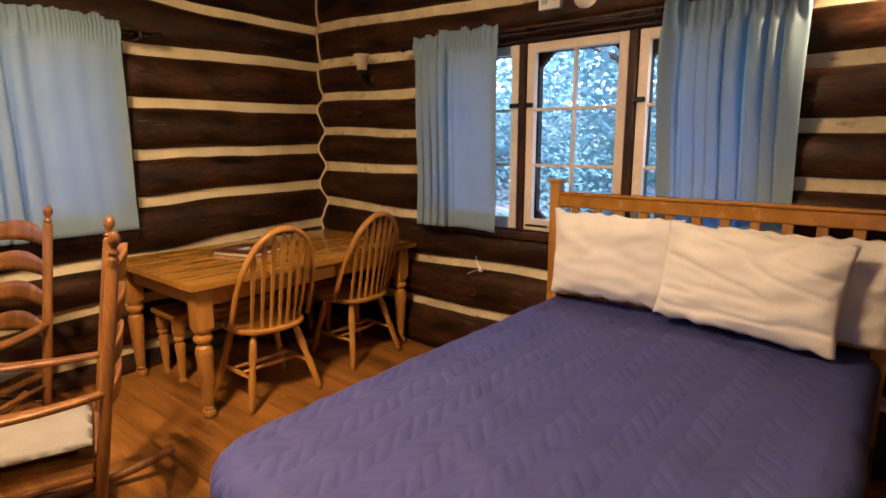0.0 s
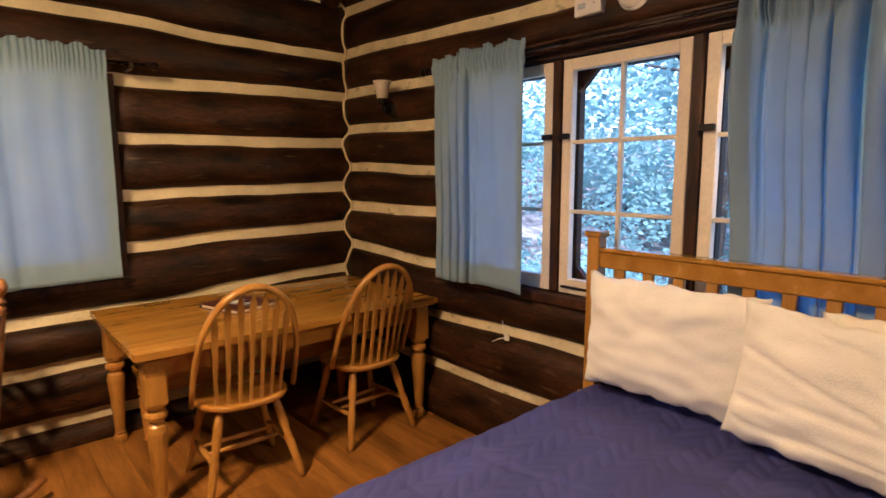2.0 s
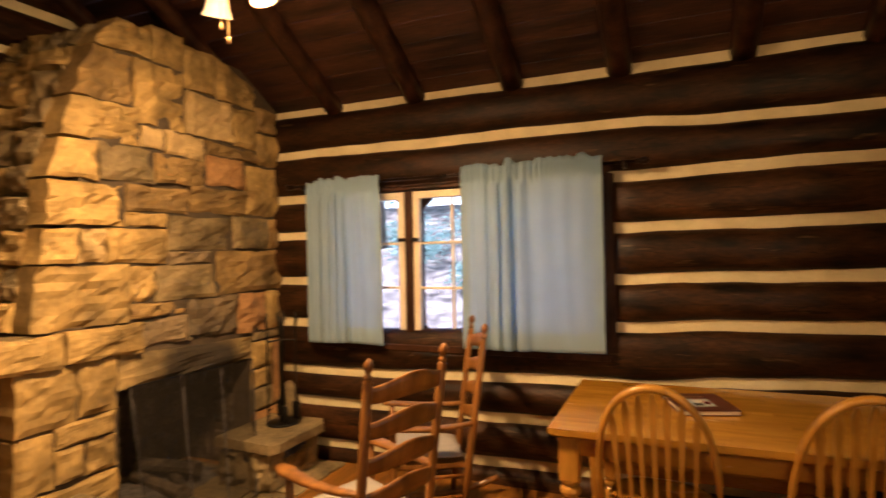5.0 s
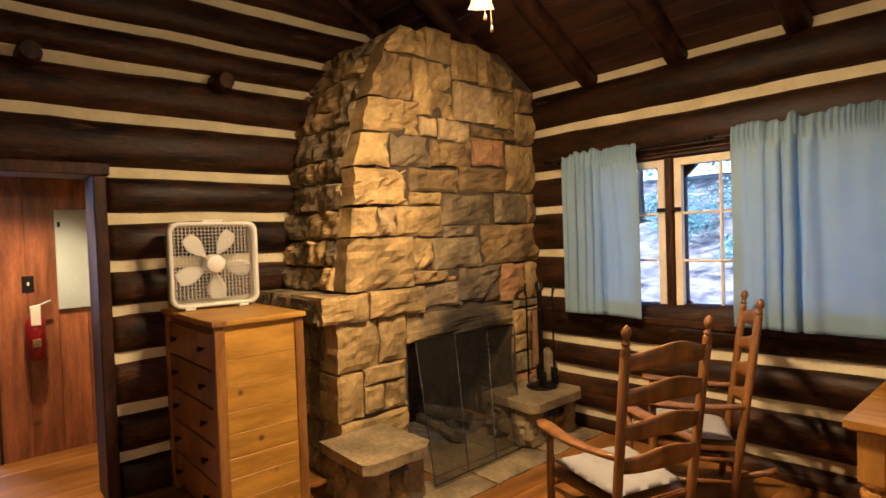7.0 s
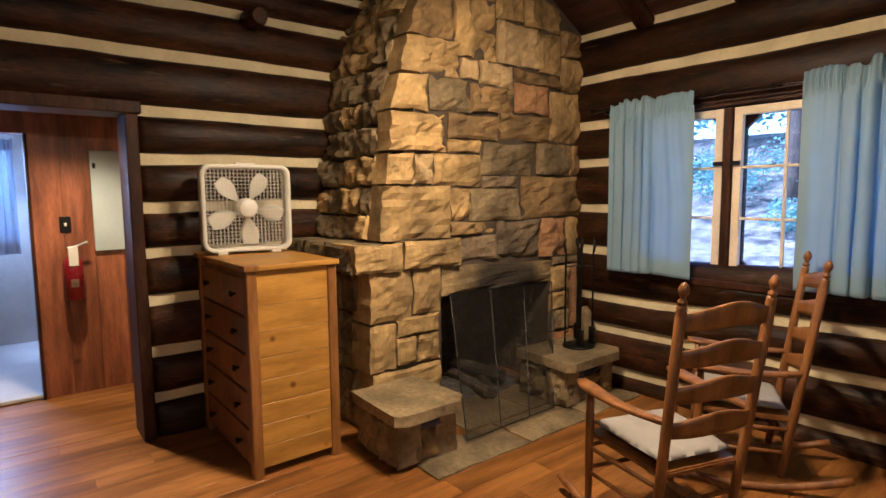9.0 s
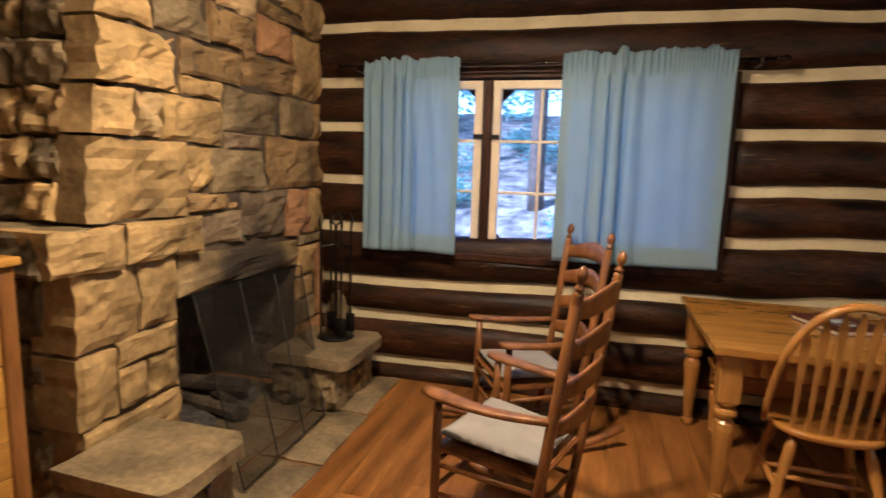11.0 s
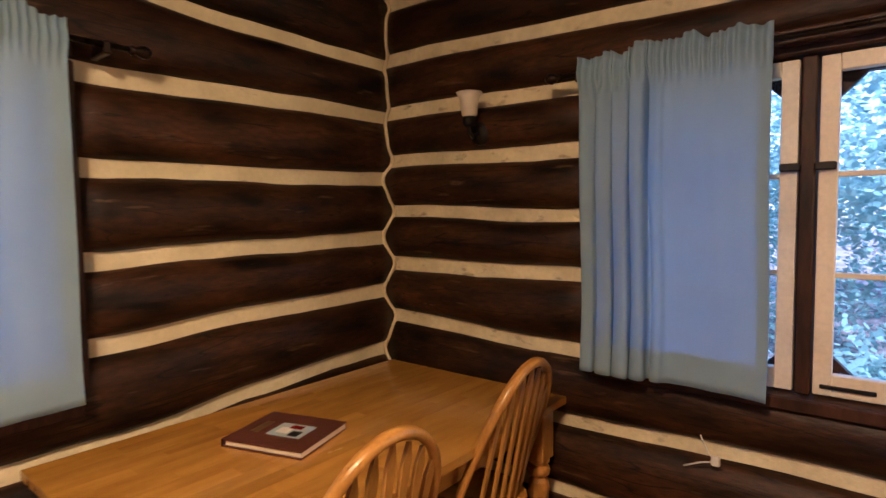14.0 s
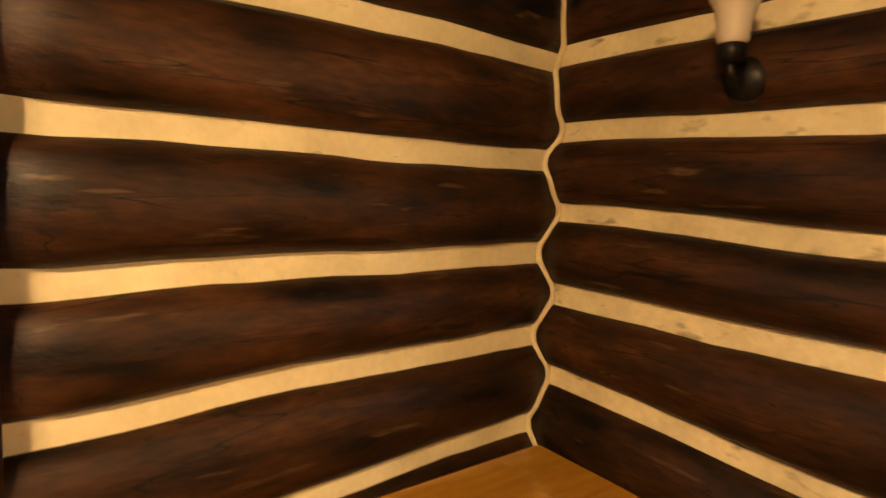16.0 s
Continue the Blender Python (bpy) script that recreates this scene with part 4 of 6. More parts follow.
# ---- rocking chairs ----
def rocking_chair(m, label):
    """Ladder-back rocker; faces +y."""
    c = thing("rocking_chair", m, label, "rocking chair", "ladder-back rocking chairs")

    def post(s, sx):
        return Vector((sx * (0.205 + 0.02 * s), -0.20 - 0.14 * s, 0.07 + 1.02 * s))
    for sx in (-1, 1):
        p, q = post(0, sx), post(1, sx)
        part("back_post", spindle(p, q, [(0.018, 0), (0.021, 0.3), (0.0205, 0.955), (0.017, 0.962), (0.0215, 0.97), (0.017, 0.978), (0.021, 0.986), (0.012, 1)], 12), WALNUT, c, "", True)
        fin = (q - p).normalized()
        part("finial", spindle(q, q + fin * 0.085, [(0.012, 0), (0.018, 0.06), (0.018, 0.14), (0.010, 0.24), (0.011, 0.34), (0.019, 0.52), (0.021, 0.66), (0.015, 0.87), (0.004, 1)], 12), WALNUT, c, "", True)
        part("front_leg", spindle((sx * 0.245, 0.19, 0.06), (sx * 0.245, 0.18, 0.61), [(0.015, 0), (0.019, 0.3), (0.02, 0.62), (0.016, 1)], 10), WALNUT, c, "", True)
        # arm
        bm = bmesh.new()
        rows = []
        a0, a1 = post(0.53, sx), Vector((sx * 0.262, 0.235, 0.625))
        for j in range(11):
            s = j / 10
            ctr = a0.lerp(a1, s) + Vector((sx * 0.018 * math.sin(math.pi * s), 0, -0.014 * math.sin(math.pi * s)))
            w = 0.018 + 0.028 * s ** 1.3
            if j == 10:
                w *= 0.55
            rows.append([bm.verts.new(ctr + Vector((dx * w, 0, dz))) for dx, dz in ((-1, -0.006), (-0.8, -0.011), (0.8, -0.011), (1, -0.006), (1, 0.006), (0.8, 0.011), (-0.8, 0.011), (-1, 0.006))])
        for r0, r1 in zip(rows, rows[1:]):
            for k in range(8):
                bm.faces.new((r0[k], r0[(k + 1) % 8], r1[(k + 1) % 8], r1[k]))
        bm.faces.new(rows[0][::-1]), bm.faces.new(rows[-1])
        bmesh.ops.recalc_face_normals(bm, faces=bm.faces)
        part("arm", bm, WALNUT, c, "shaped paddle arm", True)
        # rocker
        pts = [(sx * (0.225 + 0.04 * s), -0.50 + 0.90 * s, 0.02 + 0.32 * (s - 0.55) ** 2) for s in [i / 14 for i in range(15)]]
        part("rocker", tube(pts, 0.02, 8, 1.0), WALNUT, c, "curved rocker runner", True)
        for z in (0.20, 0.32):
            part("stretcher", spindle(post((z - 0.07) / 1.02, sx), (sx * 0.245, 0.187, z), [(0.009, 0), (0.012, 0.5), (0.009, 1)], 8), WALNUT, c, "", True)
    for z in (0.22, 0.33):
        part("stretcher", spindle((-0.245, 0.187, z), (0.245, 0.187, z), [(0.009, 0), (0.012, 0.5), (0.009, 1)], 8), WALNUT, c, "", True)
    part("stretcher", spindle(post(0.16, -1), post(0.16, 1), [(0.009, 0), (0.012, 0.5), (0.009, 1)], 8), WALNUT, c, "", True)
    # bent back slats with a raised middle
    for k in range(4):
        s = 0.50 + 0.145 * k
        hgt = 0.066

        def slat(u, v, off, s=s, k=k):
            sx = 2 * u - 1
            p = post(s, 0)
            x = sx * (0.195 + 0.02 * s)
            z = p.z + (v - 0.5) * hgt + (0.030 * math.cos(sx * math.pi / 2) ** 1.3 * v) + 0.006 * math.cos(sx * math.pi)
            lean = -0.14 / 1.02 * (z - p.z)
            y = p.y + lean - 0.05 * (1 - sx * sx) + off
            return (x, y, z)
        bm = grid(14, 3, lambda u, v: slat(u, v, -0.005))
        grid(14, 3, lambda u, v: slat(1 - u, v, 0.005), bm)
        grid(14, 1, lambda u, v: slat(u, 1.0, -0.005 + 0.01 * v), bm)
        grid(14, 1, lambda u, v: slat(u, 0.0, 0.005 - 0.01 * v), bm)
        bmesh.ops.remove_doubles(bm, verts=bm.verts, dist=0.0005)
        bmesh.ops.recalc_face_normals(bm, faces=bm.faces)
        part("back_slat", bm, WALNUT, c, "", True)
    # seat and cushion
    bm = bmesh.new()
    for z0, z1, k in ((0.375, 0.40, 1.0),):
        ring = [(-0.20, -0.235), (0.20, -0.235), (0.25, 0.20), (-0.25, 0.20)]
        a = [bm.verts.new((x * k, y * k, z0 - 0.02 * (y < 0))) for x, y in ring]
        b = [bm.verts.new((x * k, y * k, z1 - 0.02 * (y < 0))) for x, y in ring]
        bm.faces.new(a[::-1]), bm.faces.new(b)
        for i in range(4):
            bm.faces.new((a[i], a[(i + 1) % 4], b[(i + 1) % 4], b[i]))
    bmesh.ops.bevel(bm, geom=bm.edges[:], offset=0.007, segments=2, affect="EDGES")
    part("seat", bm, WALNUT, c)

    def cush(u, v, sgn):
        a, b = 2 * u - 1, 2 * v - 1
        x = a * (0.205 + 0.018 * b)
        y = b * 0.205 - 0.01
        puff = max(0, (1 - abs(a) ** 6) * (1 - abs(b) ** 6)) ** 0.5
        return (x, y, 0.427 + 0.01 * b + sgn * 0.021 * puff + (0.003 * noise.noise(Vector((a * 3, b * 3, 2))) if sgn > 0 else 0))
    bm = grid(18, 18, lambda u, v: cush(u, v, 1))
    grid(18, 18, lambda u, v: cush(1 - u, v, -1), bm)
    bmesh.ops.remove_doubles(bm, verts=bm.verts, dist=0.0006)
    part("cushion", bm, CUSHION, c, "grey woven seat cushion", True)
    return c


rock_a = rocking_chair(pose(-2.541, -1.458, 0, 0, 0, 72), "brown ladder-back rocking chair with grey cushion by the hearth")
copy_thing(rock_a, pose(-2.58, -0.65, 0, 0, 0, 119))

# ---- fireplace ----
FRONT = -4.06
BACK = -0.06          # the whole hearth stands this far further west
fire = thing("fireplace", pose(BACK, 0, 0), "rough sandstone fireplace and chimney with soot above the opening", "fireplace")


def south_edge(z):
    """South edge of the battered chimney at height z."""
    return -2.0 if z < 1.2 else lerp([(1.20, -1.93), (1.60, -1.87), (2.0, -1.82), (2.3, -1.75), (2.6, -1.67), (2.8, -1.57), (3.04, -1.42)], z)


def stone(corners, out, back, rough, seed, material, name="stone", parent=None):
    """One hewn block: corners in order low-left, low-right, high-right, high-left, out its outward way, back its depth."""
    c = [Vector(p) for p in corners]
    out = Vector(out)
    n = 8 if name == "stone" else 6
    bm = bmesh.new()
    jit = 0.012 if name == "stone" else 0.004
    c = [p + (c[1] - c[0]).normalized() * jit * noise.noise(p * 3.1 + Vector((seed * 0.37, 1.5, 0))) + (c[3] - c[0]).normalized() * jit * noise.noise(p * 2.7 + Vector((4.5, seed * 0.53, 0))) for p in c]
    mid = (c[0] + c[1] + c[2] + c[3]) / 4
    g = 0.006
    size = min((c[1] - c[0]).length, (c[3] - c[0]).length)
    rows = []
    for i in range(n + 1):
        row = []
        for j in range(n + 1):
            u, v = i / n, j / n
            p = (c[0] * (1 - u) + c[1] * u) * (1 - v) + (c[3] * (1 - u) + c[2] * u) * v
            edge = i in (0, n) or j in (0, n)
            p = p + (mid - p).normalized() * (g + 0.020 * abs(noise.noise(p * 9 + Vector((seed, 0, 0)))) * edge)
            lift = rough * (0.75 * noise.noise(p * 5 + Vector((0, seed * 1.7, 0))) + 0.8 * noise.noise(p * 12 + Vector((seed, 3, 0))) + 0.5 * noise.noise(p * 27 + Vector((seed, 3, 7))))
            lift += 0.006 if not edge else -0.008
            row.append(bm.verts.new(p + out * lift))
        rows.append(row)
    for i in range(n):
        for j in range(n):
            bm.faces.new((rows[i][j], rows[i + 1][j], rows[i + 1][j + 1], rows[i][j + 1]))
    rim = [rows[i][0] for i in range(n + 1)] + [rows[n][j] for j in range(1, n + 1)] + [rows[i][n] for i in range(n - 1, -1, -1)] + [rows[0][j] for j in range(n - 1, 0, -1)]
    deep = [bm.verts.new(v.co - out * back) for v in rim]
    for k in range(len(rim)):
        q = (k + 1) % len(rim)
        bm.faces.new((rim[q], rim[k], deep[k], deep[q]))
    bmesh.ops.recalc_face_normals(bm, faces=bm.faces)
    return part(name, bm, material, parent or fire)


pick = random.Random(7)


def stone_material():
    r = pick.random()
    return STONE if r < 0.50 else (STONE_G if r < 0.86 else STONE_R)


# mortar core: piers, breast and back of the firebox
OPEN_S, OPEN_N, OPEN_TOP = -1.45, -0.38, 0.83
for args in ((-5.10, FRONT - 0.025, -1.97, OPEN_S, -0.01, 1.16), (-5.10, FRONT - 0.025, OPEN_N, -0.01, -0.01, 1.16),
             (-5.10, FRONT - 0.025, OPEN_S, OPEN_N, OPEN_TOP + 0.02, 1.16), (-5.10, -4.72, OPEN_S, OPEN_N, -0.01, OPEN_TOP + 0.02)):
    part("mortar_core", box(*args), MORTAR, fire)
core = bmesh.new()
vs = [core.verts.new((x, y, z)) for z, ys in ((1.16, -1.90), (2.98, -1.38)) for x, y in ((-5.10, ys), (FRONT - 0.025, ys), (FRONT - 0.025, -0.01), (-5.10, -0.01))]
for q in ((0, 1, 2, 3), (7, 6, 5, 4), (0, 4, 5, 1), (1, 5, 6, 2), (2, 6, 7, 3), (3, 7, 4, 0)):
    core.faces.new([vs[i] for i in q])
bmesh.ops.recalc_face_normals(core, faces=core.faces)
part("mortar_core", core, MORTAR, fire)

# front breast: stones as (south end, north end, bottom, top, colour); a south end of 0 lies on the battered edge
BREAST_LOW = [
    (0, -1.38, 1.205, 1.56, "S"), (-1.38, -1.20, 1.32, 1.55, "S"), (-1.20, -0.70, 1.31, 1.54, "G"), (-0.70, -0.02, 1.315, 1.63, "B"),
    (-1.38, -0.95, 1.22, 1.315, "B"), (-1.30, -0.95, 1.04, 1.22, "D"), (-0.95, -0.51, 1.03, 1.31, "D"), (-0.51, -0.19, 1.0, 1.315, "R"),
    (-0.19, -0.02, 1.0, 1.315, "S")]
BREAST_MID = [
    (0, -1.67, 1.56, 1.765, "S"), (-1.67, -1.52, 1.56, 1.765, "L"), (-1.52, -1.10, 1.55, 1.77, "S"), (-1.10, -0.54, 1.63, 1.865, "G"),
    (-1.10, -0.70, 1.54, 1.63, "D"), (-0.54, -0.14, 1.63, 1.88, "G"), (-0.14, -0.02, 1.63, 1.88, "B"), (0, -1.39, 1.77, 2.02, "S"),
    (-1.39, -0.93, 1.865, 2.035, "B"), (-1.39, -1.10, 1.77, 1.865, "S"), (-0.93, -0.39, 1.88, 2.065, "B")]
BREAST_HIGH = [
    (0, -1.55, 2.02, 2.25, "S"), (-1.55, -1.19, 2.035, 2.255, "G"), (-1.19, -0.77, 2.05, 2.24, "B"), (-0.77, -0.39, 2.065, 2.295, "R"),
    (-0.39, -0.02, 1.88, 2.28, "S"), (0, -1.28, 2.25, 2.485, "S"), (-1.28, -1.11, 2.255, 2.40, "L"), (-1.11, -0.78, 2.24, 2.40, "L"),
    (-0.78, -0.27, 2.295, 2.39, "B"), (-0.27, -0.02, 2.28, 2.54, "S")]
BREAST_TOP = [
    (-0.95, -0.52, 2.40, 2.70, "L"), (-1.33, -0.95, 2.40, 2.80, "S"), (-0.52, -0.27, 2.39, 2.69, "S"), (-0.27, -0.02, 2.54, 2.73, "B"),
    (0, -1.33, 2.485, 2.79, "B"), (-0.95, -0.68, 2.70, 3.0, "S"), (-0.68, -0.27, 2.69, 3.0, "S"), (0, -1.20, 2.80, 3.0, "S"), (-1.20, -0.95, 2.80, 3.04, "S")]
STONE_KIND = {"S": STONE, "G": STONE_G, "R": STONE_R, "B": STONE_B, "L": STONE_L, "D": STONE_D}
sd = 0


def clip(y, z):
    return min(z, EAVE - 0.02 + SLOPE * -y)


for y0, y1, z0, z1, kind in BREAST_LOW + BREAST_MID + BREAST_HIGH + BREAST_TOP:
    sd += 1
    a0, a1 = (y0, y0) if y0 else (south_edge(z0) - 0.01, south_edge(z1) - 0.01)
    if clip(y1, z1) - z0 < 0.05:
        continue
    stone([(FRONT, a0, z0), (FRONT, y1, z0), (FRONT, y1, clip(y1, z1)), (FRONT, a1, clip(a1, z1))], (1, 0, 0), 0.16, 0.024 + 0.012 * (sd % 3), sd, STONE_KIND[kind])

# battered south face, rough rock
z = 1.21
while z < 2.94:
    h = pick.uniform(0.13, 0.24)
    x = FRONT - 0.15
    while x > -5.05:
        w = pick.uniform(0.16, 0.36)
        sd += 1
        x2 = max(x - w, -5.10)
        z2 = min(z + h, 2.99)
        stone([(x2, south_edge(z), z), (x, south_edge(z), z), (x, south_edge(z2), z2), (x2, south_edge(z2), z2)], (0, -1, 0.25), 0.12, 0.05, sd, STONE_G if pick.random() < 0.55 else STONE)
        x = x2
    z += h
# ledge course, proud of the breast
for a, b in ((-2.13, -1.77), (-1.77, -1.30)):
    sd += 1
    stone([(FRONT + 0.035, a, 1.03), (FRONT + 0.035, b, 1.02), (FRONT + 0.035, b, 1.207), (FRONT + 0.035, a, 1.207)], (1, 0, 0), 0.3, 0.025, sd, STONE)
for x0, x1 in ((-5.10, -4.75), (-4.75, -4.40), (-4.40, -4.06)):
    sd += 1
    stone([(x0, -2.13, 1.03), (x1, -2.13, 1.03), (x1, -2.13, 1.207), (x0, -2.13, 1.207)], (0, -1, 0), 0.25, 0.03, sd, STONE_G)
ledge_top = box(-5.10, FRONT + 0.02, -2.11, -1.94, 1.14, 1.2, 0.01)
part("ledge_top", ledge_top, STONE_G, fire)
# lintel and piers
stone([(FRONT, -1.46, OPEN_TOP - 0.01), (FRONT, -0.36, OPEN_TOP - 0.01), (FRONT, -0.36, 0.98), (FRONT, -1.46, 1.03)], (1, 0, 0), 0.3, 0.028, 901, STAINED, "lintel")
PIERS = [(-2.02, -1.69, 0.71, 1.03), (-1.69, -1.46, 0.73, 1.03), (-1.82, -1.47, 0.60, 0.73), (-2.02, -1.82, 0.40, 0.71), (-1.82, -1.65, 0.41, 0.60),
         (-1.65, -1.47, 0.41, 0.60), (-2.01, -1.46, 0.20, 0.40), (-2.01, -1.46, 0.0, 0.20), (-0.36, -0.13, 0.72, 0.94), (-0.38, -0.14, 0.57, 0.72),
         (-0.38, -0.14, 0.40, 0.57), (-0.13, -0.02, 0.40, 0.94), (-0.36, -0.02, 0.94, 1.0), (-0.38, -0.02, 0.0, 0.40)]
for y0, y1, z0, z1 in PIERS:
    sd += 1
    stone([(FRONT, y0, z0), (FRONT, y1, z0), (FRONT, y1, z1), (FRONT, y0, z1)], (1, 0, 0), 0.22, 0.022, sd, STONE if y0 < -1 else stone_material())
for z0, z1 in ((0.0, 0.36), (0.36, 0.74), (0.74, 1.03)):
    for x0, x1 in ((-5.10, -4.80), (-4.80, -4.45), (-4.45, -4.20)):
        sd += 1
        stone([(x0, -2.0, z0), (x1, -2.0, z0), (x1, -2.0, z1), (x0, -2.0, z1)], (0, -1, 0), 0.1, 0.035, sd, STONE_G)
# firebox lining
for i in range(4):
    for j in range(3):
        y0 = OPEN_S + 1.07 * i / 4
        sd += 1
        stone([(-4.715, y0, 0.28 * j), (-4.715, y0 + 0.26, 0.28 * j), (-4.715, y0 + 0.26, 0.28 * j + 0.28), (-4.715, y0, 0.28 * j + 0.28)], (1, 0, 0), 0.02, 0.02, sd, FIREBRICK, "firebrick")
for j in range(3):
    for k in range(2):
        x0 = -4.70 + 0.24 * k
        stone([(x0, OPEN_N, 0.28 * j), (x0 + 0.24, OPEN_N, 0.28 * j), (x0 + 0.24, OPEN_N, 0.28 * j + 0.28), (x0, OPEN_N, 0.28 * j + 0.28)], (0, -1, 0), 0.02, 0.015, 700 + j * 2 + k, FIREBRICK, "firebrick")
        stone([(x0 + 0.24, OPEN_S, 0.28 * j), (x0, OPEN_S, 0.28 * j), (x0, OPEN_S, 0.28 * j + 0.28), (x0 + 0.24, OPEN_S, 0.28 * j + 0.28)], (0, 1, 0), 0.02, 0.015, 720 + j * 2 + k, FIREBRICK, "firebrick")

# hearth
hearth = thing("hearth", pose(BACK, 0, 0), "grey flagstone hearth before the fireplace", "hearth", "", "structure")
for x0, x1, y0, y1 in ((-4.72, -3.75, -1.50, -0.92), (-4.72, -3.75, -0.92, -0.45), (-3.75, -3.40, -2.02, -1.30), (-3.75, -3.40, -1.30, -0.70), (-3.75, -3.42, -0.70, -0.09), (-4.06, -3.75, -0.45, -0.09)):
    sd += 1
    stone([(x0, y0, 0.018), (x1, y0, 0.018), (x1, y1, 0.018), (x0, y1, 0.018)], (0, 0, 1), 0.03, 0.012, sd, STONE_G, "flagstone", hearth)


def ledge_seat(y0, y1, x1, label):
    t = thing("hearth_seat", pose(BACK, 0, 0), label, "hearth seat", "stone seats beside the fire")
    m = (y0 + y1) / 2
    bm = bmesh.new()
    ring = [(-4.03, y0 - 0.01), (x1 - 0.02, y0 - 0.03), (x1 + 0.02, y0 + 0.03), (x1 + 0.03, y1 - 0.06), (x1 - 0.04, y1 + 0.02), (-4.03, y1 + 0.01)]
    lo = [bm.verts.new((x, y, 0.292)) for x, y in ring]
    hi = [bm.verts.new((x, y, 0.35 + 0.008 * wob(x + y, 5, 4))) for x, y in ring]
    bm.faces.new(lo[::-1]), bm.faces.new(hi)
    for i in range(6):
        bm.faces.new((lo[i], lo[(i + 1) % 6], hi[(i + 1) % 6], hi[i]))
    bmesh.ops.subdivide_edges(bm, edges=bm.edges[:], cuts=4, use_grid_fill=True)
    for v in bm.verts:
        v.co += Vector((0.012 * noise.noise(v.co * 9), 0.012 * noise.noise(v.co * 9 + Vector((5, 0, 0))), 0.008 * noise.noise(v.co * 14)))
    part("slab", bm, STONE_G, t, "rounded grey capstone")
    q = 900 + int(y0 * 10)
    # the upper pair is coloured as the shadow below the overhanging slab
    for a, b, z0, z1, rock in ((y0 + 0.02, m - 0.03, 0.02, 0.20, STONE_G), (m - 0.03, y1 - 0.02, 0.02, 0.20, STONE_B), (y0 + 0.02, m - 0.06, 0.20, 0.29, UNDERCUT_SHADOW), (m - 0.06, y1 - 0.02, 0.20, 0.29, UNDERCUT_SHADOW)):
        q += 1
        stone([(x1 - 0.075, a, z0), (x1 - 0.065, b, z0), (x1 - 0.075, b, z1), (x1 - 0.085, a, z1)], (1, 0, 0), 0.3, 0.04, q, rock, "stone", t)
    for xa, xb in ((-4.03, x1 - 0.25), (x1 - 0.25, x1 - 0.05)):
        q += 1
        stone([(xa, y0 + 0.01, 0.02), (xb, y0 + 0.01, 0.02), (xb, y0 + 0.01, 0.29), (xa, y0 + 0.01, 0.29)], (0, -1, 0), 0.15, 0.035, q, STONE_G, "stone", t)
        stone([(xb, y1 - 0.01, 0.02), (xa, y1 - 0.01, 0.02), (xa, y1 - 0.01, 0.29), (xb, y1 - 0.01, 0.29)], (0, 1, 0), 0.15, 0.035, q + 40, STONE_G, "stone", t)
    return t


ledge_seat(-2.16, -1.72, -3.53, "stone hearth seat with flat capstone beside the dresser")
ledge_seat(-0.77, -0.20, -3.53, "stone hearth seat with flat capstone holding the fire tools")


def mesh_screen_material():
    m = bpy.data.materials.new("wire_mesh")
    m.use_nodes = True
    nt = m.node_tree
    b = nt.nodes["Principled BSDF"]
    b.inputs["Base Color"].default_value = (0.02, 0.018, 0.015, 1)
    b.inputs["Roughness"].default_value = 0.85
    b.inputs["Specular IOR Level"].default_value = 0.1
    tr = nt.nodes.new("ShaderNodeBsdfTransparent")
    mx = nt.nodes.new("ShaderNodeMixShader")
    mx.inputs[0].default_value = 0.38
    nt.links.new(tr.outputs[0], mx.inputs[1])
    nt.links.new(b.outputs[0], mx.inputs[2])
    nt.links.new(mx.outputs[0], nt.nodes["Material Output"].inputs[0])
    return m


MESH = mesh_screen_material()
screen = thing("fire_screen", pose(BACK, 0, 0), "black wire-mesh fire screen leaning against the opening", "fire screen")
TL, TR, BR, BL = Vector((-4.01, -1.43, 0.845)), Vector((-4.01, -0.42, 0.82)), Vector((-3.62, -0.84, 0.045)), Vector((-3.60, -1.64, 0.045))
mesh_bm = grid(10, 10, lambda u, v: (BL * (1 - u) + BR * u) * (1 - v) + (TL * (1 - u) + TR * u) * v)
part("mesh", mesh_bm, MESH, screen)
side = bmesh.new()
a = [side.verts.new(p) for p in (BR, TR, Vector((-4.03, -0.46, 0.045)))]
side.faces.new(a)
part("side_mesh", side, MESH, screen)
for p, q in ((TL, TR), (TL, BL), (TR, BR), (BL, BR), (TL.lerp(TR, 0.36), BL.lerp(BR, 0.36)), (TL.lerp(TR, 0.69), BL.lerp(BR, 0.69))):
    part("frame_rod", tube([p, q], 0.004, 6), BLACK, screen)

# what lies in the firebox
for k, (x, y, r, ln, yaw) in enumerate(((-4.32, -1.0, 0.045, 0.55, 80), (-4.22, -0.92, 0.04, 0.45, 60), (-4.40, -0.85, 0.05, 0.5, 100))):
    m = pose(x + BACK, y, 0.03 + r + 0.05 * (k == 2), 90, 0, yaw)
    bm = lathe([(r * (0.9 + 0.2 * abs(wob(i, k))), -ln / 2 + ln * i / 8) for i in range(9)], 9)
    tagged(part("charred_log", bm, SOOT, None, "", False, m), "charred split log lying in the firebox", "firewood", "charred logs")
bm = grid(12, 12, lambda u, v: (-4.74 + 0.55 * u, -1.42 + 0.9 * v, 0.022 + 0.05 * max(0, math.sin(math.pi * u) * math.sin(math.pi * v)) * (0.7 + 0.6 * noise.noise(Vector((u * 6, v * 6, 0))))))
tagged(part("ash_heap", bm, ASH, None, "", True), "grey ash heap on the firebox floor", "ash", "", "stuff")

